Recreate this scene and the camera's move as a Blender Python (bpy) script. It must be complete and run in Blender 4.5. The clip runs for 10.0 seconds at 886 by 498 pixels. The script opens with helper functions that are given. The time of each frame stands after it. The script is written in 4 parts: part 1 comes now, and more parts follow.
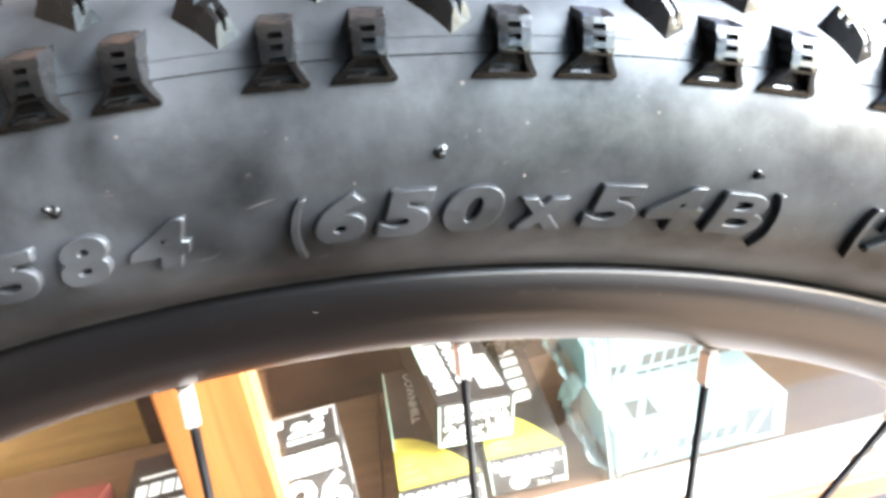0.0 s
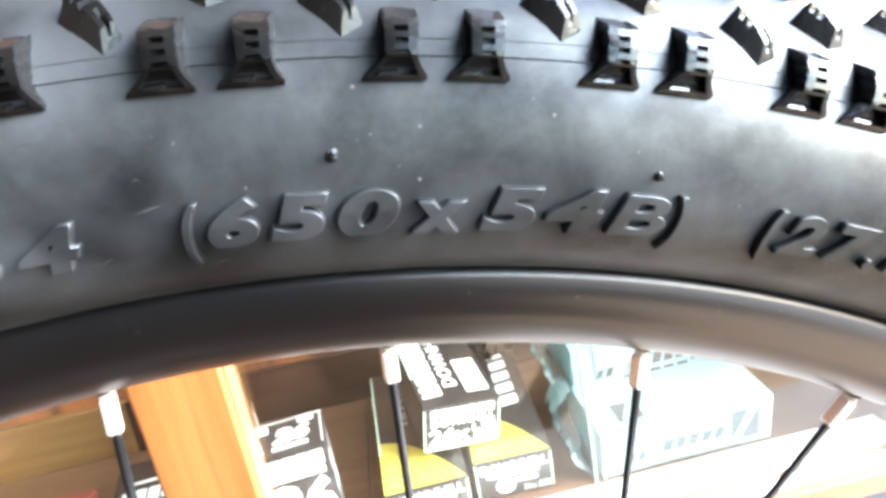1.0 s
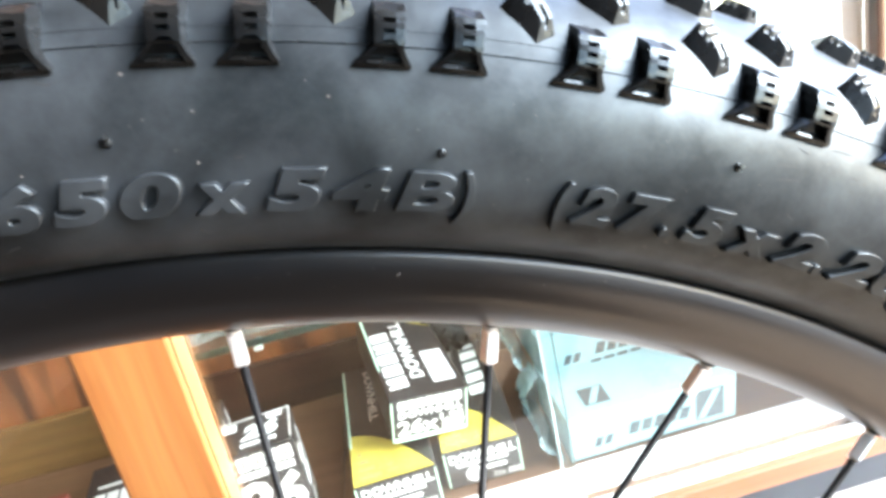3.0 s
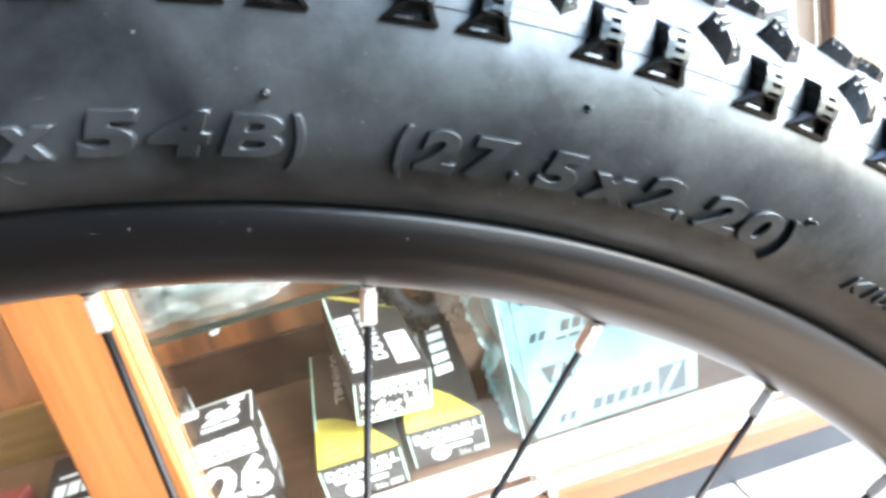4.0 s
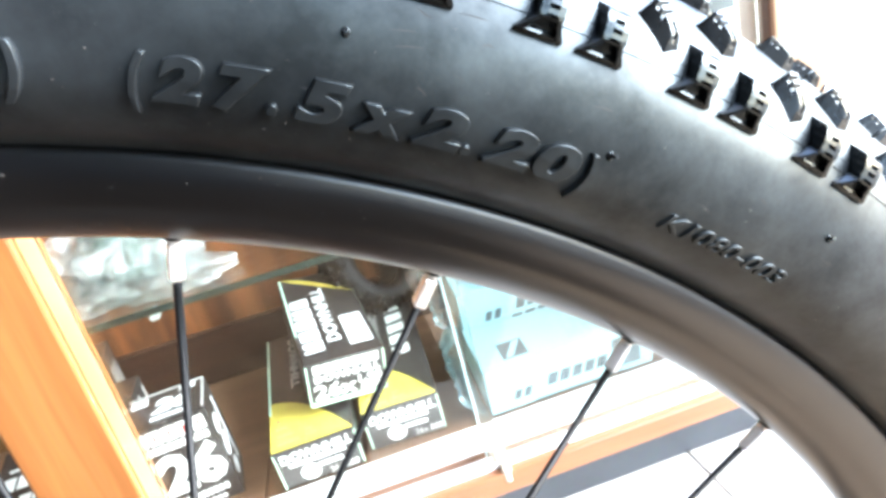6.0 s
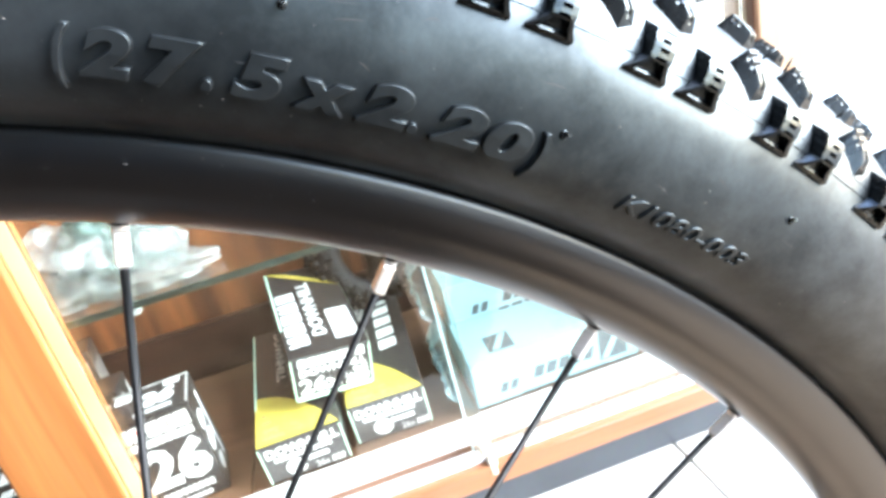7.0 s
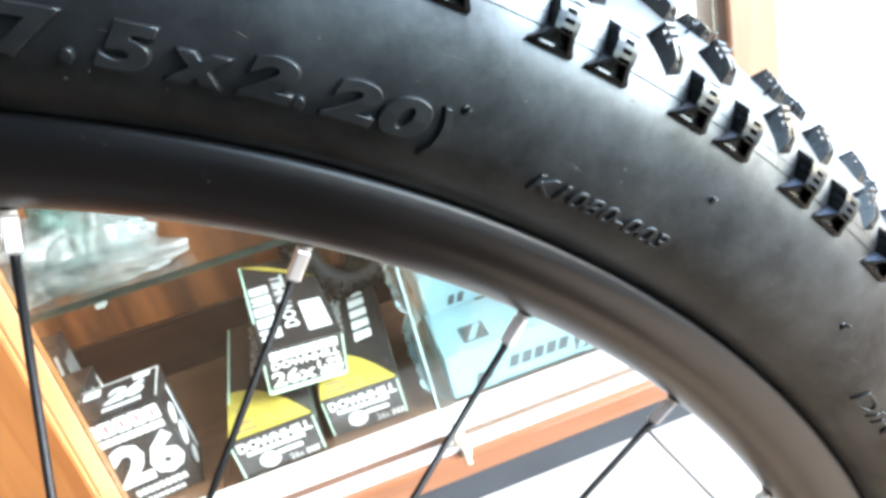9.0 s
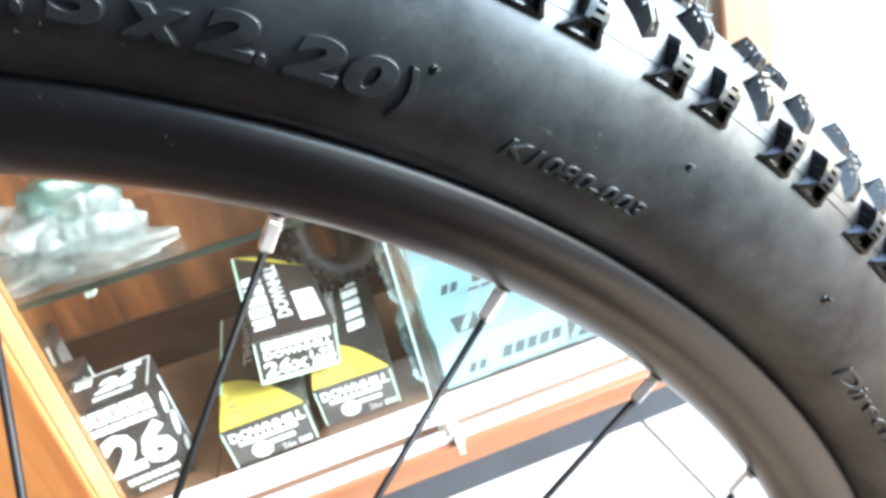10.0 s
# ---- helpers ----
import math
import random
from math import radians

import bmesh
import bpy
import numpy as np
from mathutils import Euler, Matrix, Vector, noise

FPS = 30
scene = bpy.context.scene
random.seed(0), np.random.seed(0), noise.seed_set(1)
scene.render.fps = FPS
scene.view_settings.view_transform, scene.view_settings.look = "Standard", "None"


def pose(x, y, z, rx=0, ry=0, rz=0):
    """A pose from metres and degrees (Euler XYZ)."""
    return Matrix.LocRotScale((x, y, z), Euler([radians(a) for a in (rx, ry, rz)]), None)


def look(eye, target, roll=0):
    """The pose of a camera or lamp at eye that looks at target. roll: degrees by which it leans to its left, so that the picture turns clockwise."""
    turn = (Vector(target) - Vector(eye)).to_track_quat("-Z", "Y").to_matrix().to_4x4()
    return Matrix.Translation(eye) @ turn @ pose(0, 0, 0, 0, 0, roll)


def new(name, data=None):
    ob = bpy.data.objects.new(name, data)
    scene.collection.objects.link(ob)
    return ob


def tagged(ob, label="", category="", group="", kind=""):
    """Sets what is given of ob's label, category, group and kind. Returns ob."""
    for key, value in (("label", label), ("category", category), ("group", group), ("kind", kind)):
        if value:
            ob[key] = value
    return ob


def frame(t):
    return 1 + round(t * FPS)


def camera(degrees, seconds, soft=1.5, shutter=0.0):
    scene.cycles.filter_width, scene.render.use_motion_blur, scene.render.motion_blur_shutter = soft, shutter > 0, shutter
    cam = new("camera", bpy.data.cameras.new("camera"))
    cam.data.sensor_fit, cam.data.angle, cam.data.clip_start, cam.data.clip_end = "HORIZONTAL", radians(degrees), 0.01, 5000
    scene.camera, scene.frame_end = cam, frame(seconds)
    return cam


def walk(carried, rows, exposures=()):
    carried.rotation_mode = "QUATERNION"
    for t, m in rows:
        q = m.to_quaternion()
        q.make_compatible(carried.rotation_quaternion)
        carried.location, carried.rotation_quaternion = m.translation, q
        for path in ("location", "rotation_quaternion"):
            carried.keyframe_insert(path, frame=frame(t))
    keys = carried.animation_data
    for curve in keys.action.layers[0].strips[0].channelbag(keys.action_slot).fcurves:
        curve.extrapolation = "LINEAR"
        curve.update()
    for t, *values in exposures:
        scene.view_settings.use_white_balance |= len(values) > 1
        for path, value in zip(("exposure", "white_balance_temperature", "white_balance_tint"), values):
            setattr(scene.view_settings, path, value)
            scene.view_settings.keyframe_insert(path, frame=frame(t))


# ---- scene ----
import itertools

cam = camera(71.87, 10.0, soft=3.5, shutter=0.5)
PATH = [  # seconds, place, turn
    (0, 0.0362, -0.1134, 0.6734, 73.64, 10.23, -7.64),
    (0.5, 0.0431, -0.1128, 0.6710, 74.23, 10.39, -7.83),
    (1, 0.0507, -0.1150, 0.6706, 73.98, 10.57, -7.84),
    (1.5, 0.0587, -0.1183, 0.6710, 73.98, 11.02, -7.65),
    (2, 0.0648, -0.1199, 0.6698, 73.76, 11.38, -7.96),
    (2.5, 0.0714, -0.1216, 0.6676, 73.70, 11.83, -8.34),
    (4, 0.1014, -0.1243, 0.6509, 71.44, 12.81, -10.90),
    (4.5, 0.1117, -0.1249, 0.6467, 71.08, 12.99, -11.57),
    (5, 0.1208, -0.1262, 0.6423, 70.59, 13.38, -12.10),
    (5.5, 0.1282, -0.1276, 0.6378, 70.13, 13.71, -12.38),
    (7, 0.1406, -0.1271, 0.6287, 69.07, 13.83, -13.53),
    (7.5, 0.1428, -0.1265, 0.6281, 68.93, 13.84, -13.70),
    (8, 0.1458, -0.1265, 0.6254, 68.72, 13.68, -13.98),
    (8.5, 0.1506, -0.1261, 0.6238, 68.43, 13.80, -14.31),
    (9, 0.1550, -0.1265, 0.6218, 68.01, 13.84, -14.73),
    (9.5, 0.1560, -0.1270, 0.6173, 67.63, 13.80, -14.79),
    (10, 0.1584, -0.1271, 0.6153, 67.46, 13.72, -14.91),
]
EV = 2.75
LIGHT = (  # seconds, stops, kelvin, tint
    (0, EV + .47, 6750, 18), (0.7, EV + .44, 6600, 17), (2.0, EV + .03, 6500, 16), (2.6, EV - .10, 6450, 15), (3.8, EV + .12, 6250, 14), (5.5, EV + .08, 6150, 13),
    (8.2, EV - .05, 6100, 12), (8.9, EV - .36, 6100, 12), (9.5, EV - .40, 6100, 12), (10, EV - .24, 6100, 12))
walk(cam, [(t, pose(x, y, z, a, b, c)) for t, x, y, z, a, b, c in PATH], LIGHT)

# ---------------------------------------------------------------- light
world = bpy.data.worlds.new("sky")
scene.world = world
world.use_nodes = True
nt = world.node_tree
sky = nt.nodes.new("ShaderNodeTexSky")
sky.sky_type = 'NISHITA'
sky.sun_disc = False
SUN_EL, SUN_AZ = radians(29), radians(112)      # azimuth from +y towards +x
sky.sun_elevation, sky.sun_rotation = SUN_EL, SUN_AZ
bg = nt.nodes["Background"]
nt.links.new(sky.outputs[0], bg.inputs[0])
bg.inputs[1].default_value = 0.30
sun_data = bpy.data.lights.new("sun", 'SUN')
sun_data.energy, sun_data.angle, sun_data.color = 2.2, radians(42), (0.87, 0.96, 1.0)
sun = new("sun", sun_data)
SD = Vector((math.cos(SUN_EL) * math.sin(SUN_AZ), math.cos(SUN_EL) * math.cos(SUN_AZ), math.sin(SUN_EL)))
sun.matrix_world = look(SD * 10, (0, 0, 0))

# ---------------------------------------------------------------- materials
def material(name, base, rough=0.5, metal=0.0, var=0.15, scale=60.0, bump=0.0, bump_scale=400.0, second=None,
             coat=0.0, spec=0.5, stretch=(1, 1, 1), fine=0.0, rough_var=0.0, coords="Object"):
    """Principled surface with two scales of colour variation and fine relief."""
    m = bpy.data.materials.new(name)
    m.use_nodes = True
    t = m.node_tree
    p = t.nodes["Principled BSDF"]
    p.inputs["Metallic"].default_value = metal
    p.inputs["Roughness"].default_value = rough
    p.inputs["Specular IOR Level"].default_value = spec
    p.inputs["Coat Weight"].default_value = coat
    p.inputs["Coat Roughness"].default_value = 0.12
    co = t.nodes.new("ShaderNodeTexCoord")
    mp = t.nodes.new("ShaderNodeMapping")
    mp.inputs["Scale"].default_value = stretch
    t.links.new(co.outputs[coords], mp.inputs[0])
    n1 = t.nodes.new("ShaderNodeTexNoise")
    n1.inputs["Scale"].default_value = scale
    n1.inputs["Detail"].default_value = 6
    t.links.new(mp.outputs[0], n1.inputs["Vector"])
    ramp = t.nodes.new("ShaderNodeValToRGB")
    other = second or tuple(c * (1 - var) for c in base)
    ramp.color_ramp.elements[0].position, ramp.color_ramp.elements[1].position = 0.3, 0.7
    ramp.color_ramp.elements[0].color = (*other, 1)
    ramp.color_ramp.elements[1].color = (*base, 1)
    t.links.new(n1.outputs["Fac"], ramp.inputs[0])
    out = ramp.outputs[0]
    if fine:
        n2 = t.nodes.new("ShaderNodeTexNoise")
        n2.inputs["Scale"].default_value = scale * 9
        n2.inputs["Detail"].default_value = 3
        t.links.new(mp.outputs[0], n2.inputs["Vector"])
        mx = t.nodes.new("ShaderNodeMix")
        mx.data_type, mx.blend_type = 'RGBA', 'MULTIPLY'
        mx.inputs[0].default_value = fine
        t.links.new(out, mx.inputs[6])
        t.links.new(n2.outputs["Color"], mx.inputs[7])
        out = mx.outputs[2]
    t.links.new(out, p.inputs["Base Color"])
    if rough_var:
        r = t.nodes.new("ShaderNodeMapRange")
        r.inputs[3].default_value, r.inputs[4].default_value = rough - rough_var, rough + rough_var
        t.links.new(n1.outputs["Fac"], r.inputs[0])
        t.links.new(r.outputs[0], p.inputs["Roughness"])
    if bump:
        n3 = t.nodes.new("ShaderNodeTexNoise")
        n3.inputs["Scale"].default_value = bump_scale
        n3.inputs["Detail"].default_value = 4
        t.links.new(mp.outputs[0], n3.inputs["Vector"])
        b = t.nodes.new("ShaderNodeBump")
        b.inputs["Strength"].default_value = bump
        b.inputs["Distance"].default_value = 0.001
        t.links.new(n3.outputs["Fac"], b.inputs["Height"])
        t.links.new(b.outputs[0], p.inputs["Normal"])
    return m


def wood(name, light, dark, across=90.0, along=4.0, rough=0.35, coat=0.3, axis=2):
    """Varnished wood: long streaks along one axis, with fine pores."""
    m = bpy.data.materials.new(name)
    m.use_nodes = True
    t = m.node_tree
    p = t.nodes["Principled BSDF"]
    p.inputs["Roughness"].default_value = rough
    p.inputs["Coat Weight"].default_value = coat
    p.inputs["Coat Roughness"].default_value = 0.15
    co = t.nodes.new("ShaderNodeTexCoord")
    mp = t.nodes.new("ShaderNodeMapping")
    sc = [across] * 3
    sc[axis] = along
    mp.inputs["Scale"].default_value = sc
    t.links.new(co.outputs["Object"], mp.inputs[0])
    n = t.nodes.new("ShaderNodeTexNoise")
    n.inputs["Scale"].default_value = 1.0
    n.inputs["Detail"].default_value = 5
    n.inputs["Distortion"].default_value = 0.6
    t.links.new(mp.outputs[0], n.inputs["Vector"])
    ramp = t.nodes.new("ShaderNodeValToRGB")
    e = ramp.color_ramp.elements
    e[0].position, e[1].position = 0.35, 0.62
    e[0].color, e[1].color = (*dark, 1), (*light, 1)
    t.links.new(n.outputs["Fac"], ramp.inputs[0])
    n2 = t.nodes.new("ShaderNodeTexNoise")
    n2.inputs["Scale"].default_value = 6.0
    n2.inputs["Detail"].default_value = 3
    t.links.new(mp.outputs[0], n2.inputs["Vector"])
    mx = t.nodes.new("ShaderNodeMix")
    mx.data_type, mx.blend_type = 'RGBA', 'MULTIPLY'
    mx.inputs[0].default_value = 0.25
    t.links.new(ramp.outputs[0], mx.inputs[6])
    t.links.new(n2.outputs["Color"], mx.inputs[7])
    t.links.new(mx.outputs[2], p.inputs["Base Color"])
    b = t.nodes.new("ShaderNodeBump")
    b.inputs["Strength"].default_value, b.inputs["Distance"].default_value = 0.15, 0.0005
    t.links.new(n.outputs["Fac"], b.inputs["Height"])
    t.links.new(b.outputs[0], p.inputs["Normal"])
    return m


def glass(name, tint=(0.93, 0.98, 0.96), rough=0.02, ior=1.45, dust=0.0):
    m = bpy.data.materials.new(name)
    m.use_nodes = True
    p = m.node_tree.nodes["Principled BSDF"]
    p.inputs["Base Color"].default_value = (*tint, 1)
    p.inputs["Roughness"].default_value = rough
    p.inputs["IOR"].default_value = ior
    p.inputs["Transmission Weight"].default_value = 1.0
    if dust:
        # smears and dust, with the pane's veiling reflection painted in as brown haze
        t, out = m.node_tree, m.node_tree.nodes["Material Output"]
        haze, mix, co = t.nodes.new("ShaderNodeBsdfDiffuse"), t.nodes.new("ShaderNodeMixShader"), t.nodes.new("ShaderNodeTexCoord")
        haze.inputs[0].default_value = (0.50, 0.35, 0.20, 1)
        n, r = t.nodes.new("ShaderNodeTexNoise"), t.nodes.new("ShaderNodeMapRange")
        n.inputs["Scale"].default_value, n.inputs["Detail"].default_value, n.inputs["Distortion"].default_value = 14, 6, 1.5
        r.inputs[1].default_value, r.inputs[2].default_value = 0.3, 0.7
        r.inputs[3].default_value, r.inputs[4].default_value = dust * 0.4, dust * 1.5
        t.links.new(co.outputs["Object"], n.inputs["Vector"])
        t.links.new(n.outputs["Fac"], r.inputs[0])
        t.links.new(r.outputs[0], mix.inputs[0])
        t.links.new(p.outputs[0], mix.inputs[1])
        t.links.new(haze.outputs[0], mix.inputs[2])
        t.links.new(mix.outputs[0], out.inputs[0])
    return m


RUBBER = material("rubber", (0.0032, 0.0036, 0.0042), rough=0.41, second=(0.0010, 0.0011, 0.0013), scale=24, bump=0.03, bump_scale=900, rough_var=0.13, spec=0.65)
KNOB_RUBBER = material("tread_rubber", (0.010, 0.0098, 0.0096), rough=0.27, var=0.75, scale=120, bump=0.08, bump_scale=1100, rough_var=0.10, spec=0.48)


def cloud(m, dusty, scale, at, full):
    """Dried smears of dust over a dark surface: paler and duller in patches, stronger at low x to paint in veiling
    haze.
    """
    t = m.node_tree
    p = t.nodes["Principled BSDF"]
    base, gloss = p.inputs["Base Color"].links[0].from_socket, p.inputs["Roughness"].links[0].from_socket
    co = t.nodes.new("ShaderNodeTexCoord")
    n = t.nodes.new("ShaderNodeTexNoise")
    n.inputs["Scale"].default_value, n.inputs["Detail"].default_value, n.inputs["Distortion"].default_value = scale, 7, 0.8
    t.links.new(co.outputs["Object"], n.inputs["Vector"])
    r = t.nodes.new("ShaderNodeMapRange")
    r.inputs[1].default_value, r.inputs[2].default_value, r.inputs[4].default_value = at, at + .45, full
    t.links.new(n.outputs["Fac"], r.inputs[0])
    # grows towards low x: the hazy light at that end, put into the dust colour
    sp, fade, both = t.nodes.new("ShaderNodeSeparateXYZ"), t.nodes.new("ShaderNodeMapRange"), t.nodes.new("ShaderNodeMath")
    fade.interpolation_type = 'SMOOTHSTEP'
    fade.inputs[1].default_value, fade.inputs[2].default_value = 0.16, -0.02
    fade.inputs[3].default_value, fade.inputs[4].default_value = 0.08, 1.0
    both.operation = 'MULTIPLY'
    t.links.new(co.outputs["Object"], sp.inputs[0])
    t.links.new(sp.outputs[0], fade.inputs[0])
    t.links.new(r.outputs[0], both.inputs[0])
    t.links.new(fade.outputs[0], both.inputs[1])
    # road dust left on the tread, from the shoulder knobs outwards
    far, road, grit, tread, most = (t.nodes.new(k) for k in ("ShaderNodeVectorMath", "ShaderNodeMapRange", "ShaderNodeTexNoise", "ShaderNodeMath", "ShaderNodeMath"))
    far.operation, tread.operation, most.operation = 'LENGTH', 'MULTIPLY', 'MAXIMUM'
    road.inputs[1].default_value, road.inputs[2].default_value, road.inputs[4].default_value = 0.334, 0.340, 0.5
    grit.inputs["Scale"].default_value, grit.inputs["Detail"].default_value = 160, 8
    t.links.new(co.outputs["Object"], far.inputs[0])
    t.links.new(far.outputs["Value"], road.inputs[0])
    t.links.new(co.outputs["Object"], grit.inputs["Vector"])
    t.links.new(road.outputs[0], tread.inputs[0])
    t.links.new(grit.outputs["Fac"], tread.inputs[1])
    t.links.new(both.outputs[0], most.inputs[0])
    t.links.new(tread.outputs[0], most.inputs[1])
    mx = t.nodes.new("ShaderNodeMix")
    mx.data_type = 'RGBA'
    mx.inputs[7].default_value = (*dusty, 1)
    t.links.new(most.outputs[0], mx.inputs[0])
    t.links.new(base, mx.inputs[6])
    # brown dried splashes low on the falling side of the tyre
    mud, low, amount, brown = (t.nodes.new(k) for k in ("ShaderNodeTexNoise", "ShaderNodeMapRange", "ShaderNodeMath", "ShaderNodeMix"))
    mud.inputs["Scale"].default_value, mud.inputs["Detail"].default_value, mud.inputs["Distortion"].default_value = 26, 5, 0.6
    low.interpolation_type = 'SMOOTHSTEP'
    low.inputs[1].default_value, low.inputs[2].default_value, low.inputs[4].default_value = 0.22, 0.29, 0.75
    amount.operation, brown.data_type = 'MULTIPLY', 'RGBA'
    brown.inputs[7].default_value = (0.046, 0.035, 0.027, 1)
    t.links.new(co.outputs["Object"], mud.inputs["Vector"])
    t.links.new(sp.outputs[0], low.inputs[0])
    t.links.new(mud.outputs["Fac"], amount.inputs[0])
    t.links.new(low.outputs[0], amount.inputs[1])
    t.links.new(amount.outputs[0], brown.inputs[0])
    t.links.new(mx.outputs[2], brown.inputs[6])
    t.links.new(brown.outputs[2], p.inputs["Base Color"])
    # handling marks: the sheen comes and goes in blotches and rubbed streaks
    n2 = t.nodes.new("ShaderNodeTexNoise")
    n2.inputs["Scale"].default_value, n2.inputs["Detail"].default_value, n2.inputs["Distortion"].default_value = 55, 12, 0.15
    n2.inputs["Roughness"].default_value = 0.68
    t.links.new(co.outputs["Object"], n2.inputs["Vector"])
    r2 = t.nodes.new("ShaderNodeMapRange")
    r2.inputs[1].default_value, r2.inputs[2].default_value = 0.36, 0.66
    r2.inputs[3].default_value, r2.inputs[4].default_value = 0.34, 0.92
    t.links.new(n2.outputs["Fac"], r2.inputs[0])
    t.links.new(r2.outputs[0], p.inputs["Specular IOR Level"])
    ad = t.nodes.new("ShaderNodeMath")
    ad.operation = 'MULTIPLY_ADD'
    ad.inputs[1].default_value = 0.22
    t.links.new(most.outputs[0], ad.inputs[0])
    t.links.new(gloss, ad.inputs[2])
    t.links.new(ad.outputs[0], p.inputs["Roughness"])


cloud(RUBBER, (0.055, 0.064, 0.073), 34, 0.30, 0.95)
for m in (RUBBER, KNOB_RUBBER):
    m.node_tree.nodes["Principled BSDF"].inputs["Specular Tint"].default_value = (0.76, 0.93, 1.0, 1)
CLIP = material("clear_plastic_clip", (0.30, 0.33, 0.31), rough=0.15, spec=0.8)
FOLD_RUBBER = material("folded_tyre_rubber", (0.006, 0.005, 0.0045), rough=0.6, var=0.4, scale=60, spec=0.25)
SCUFF = material("grey_scuff", (0.030, 0.031, 0.032), rough=0.7)
DUST = material("pale_dust", (0.10, 0.098, 0.095), rough=0.8)
RIM = material("rim_satin_black", (0.0035, 0.0035, 0.004), rough=0.31, var=0.2, scale=50, bump=0.006, bump_scale=1500, rough_var=0.05, spec=0.88)
RIM.node_tree.nodes["Principled BSDF"].inputs["Specular Tint"].default_value = (0.92, 0.97, 1.0, 1)
STEEL = material("bright_nickel", (0.90, 0.90, 0.88), rough=0.32, metal=0.6, var=0.12, scale=200, rough_var=0.06)
SPOKE_BLACK = material("black_steel", (0.008, 0.0085, 0.009), rough=0.4, spec=0.25, metal=0.0, var=0.4, scale=500, fine=0.4)
HUB_BLACK = material("hub_black", (0.03, 0.03, 0.03), rough=0.35, metal=0.4)
WOOD = wood("honey_varnished_wood", (0.36, 0.152, 0.046), (0.27, 0.10, 0.028), across=70, along=3)
# Honey wood lightened to paint the daylit side of the post
LIT_SIDE_WOOD = wood("lit_side_honey_wood", (0.36, 0.19, 0.075), (0.31, 0.155, 0.058), across=70, along=3)
WOOD_X = wood("honey_wood_rail", (0.32, 0.135, 0.058), (0.25, 0.098, 0.040), across=70, along=3, rough=0.35, coat=0.3, axis=0)
# Cabinet wood at the sunlit right end, the brightness put into its colour
SUNLIT_WOOD = wood("sunlit_end_wood", (0.36, 0.225, 0.135), (0.31, 0.185, 0.105), across=70, along=3)
BROWN = wood("brown_veneer", (0.225, 0.080, 0.026), (0.060, 0.021, 0.008), across=26, along=3)
BROWN_X = wood("brown_floor_veneer", (0.18, 0.096, 0.052), (0.13, 0.067, 0.036), across=40, along=3, axis=0)
WHITE = material("white_laminate", (0.82, 0.81, 0.79), rough=0.35, var=0.04, scale=30)
PLINTH = material("slate_plinth", (0.045, 0.052, 0.060), rough=0.45, var=0.25, scale=18, fine=0.3, bump=0.1)
TILE = material("cream_glazed_tile", (0.54, 0.52, 0.475), rough=0.18, var=0.06, scale=8, bump=0.02, bump_scale=60)
GROUT = material("grey_grout", (0.42, 0.40, 0.365), rough=0.9)
# Unseen ground in four tones, chosen for what tyre and rim mirror
DARK_GROUND = material("dark_brown_ground", (0.034, 0.023, 0.015), rough=0.95, var=0.3, scale=6, fine=0.4, bump=0.3, bump_scale=80, spec=0.1)
BEIGE_GROUND = material("beige_ground", (0.62, 0.43, 0.27), rough=0.85, var=0.15, scale=5, fine=0.2, bump=0.2, bump_scale=60)
PALE_GROUND = material("pale_grey_ground", (0.58, 0.52, 0.44), rough=0.9, var=0.2, scale=4, fine=0.25, bump=0.2, bump_scale=60, spec=0.2)
BROWN_GROUND = material("brown_ground", (0.07, 0.040, 0.022), rough=0.8, var=0.25, scale=7, fine=0.3, bump=0.2, bump_scale=80)
PLASTER = material("cream_plaster", (0.74, 0.71, 0.64), rough=0.85, var=0.06, scale=5, bump=0.15, bump_scale=90)
CEILING = material("grey_white_ceiling", (0.50, 0.49, 0.47), rough=0.9, var=0.05, scale=3)
GLASS = glass("clear_glass")
PANE_GLASS = glass("hazy_pane_glass", dust=0.010)
PANE_EDGE = material("ground_pane_edge", (0.33, 0.46, 0.45), rough=0.3, var=0.15, scale=90)
GLASS_EDGE = glass("green_glass_edge", (0.50, 0.72, 0.58), 0.25)
CARD_BLACK = material("black_printed_card", (0.022, 0.020, 0.019), rough=0.4, var=0.35, scale=40, bump=0.05, coat=0.6)
CARD_YELLOW = material("yellow_print", (0.46, 0.37, 0.06), rough=0.4, var=0.25, scale=60)
CARD_GREEN = material("pale_green_print", (0.50, 0.72, 0.55), rough=0.45, var=0.1, scale=60)
CARD_BLUE = material("pale_blue_card", (0.180, 0.312, 0.338), rough=0.4, var=0.06, scale=25, coat=0.15)
INK_WHITE = material("white_print", (0.64, 0.64, 0.62), rough=0.45, var=0.05, scale=80)
INK_GREY = material("grey_print", (0.055, 0.073, 0.078), rough=0.6, spec=0.2, var=0.15, scale=80)
INK_DULL = material("dull_white_print", (0.42, 0.41, 0.39), rough=0.5, var=0.2, scale=80)
INK_RED = material("red_print", (0.55, 0.05, 0.04), rough=0.45)
INK_TEAL = material("teal_print", (0.16, 0.42, 0.45), rough=0.45)
BRASS = material("pale_plastic_knob", (0.75, 0.68, 0.55), rough=0.3)
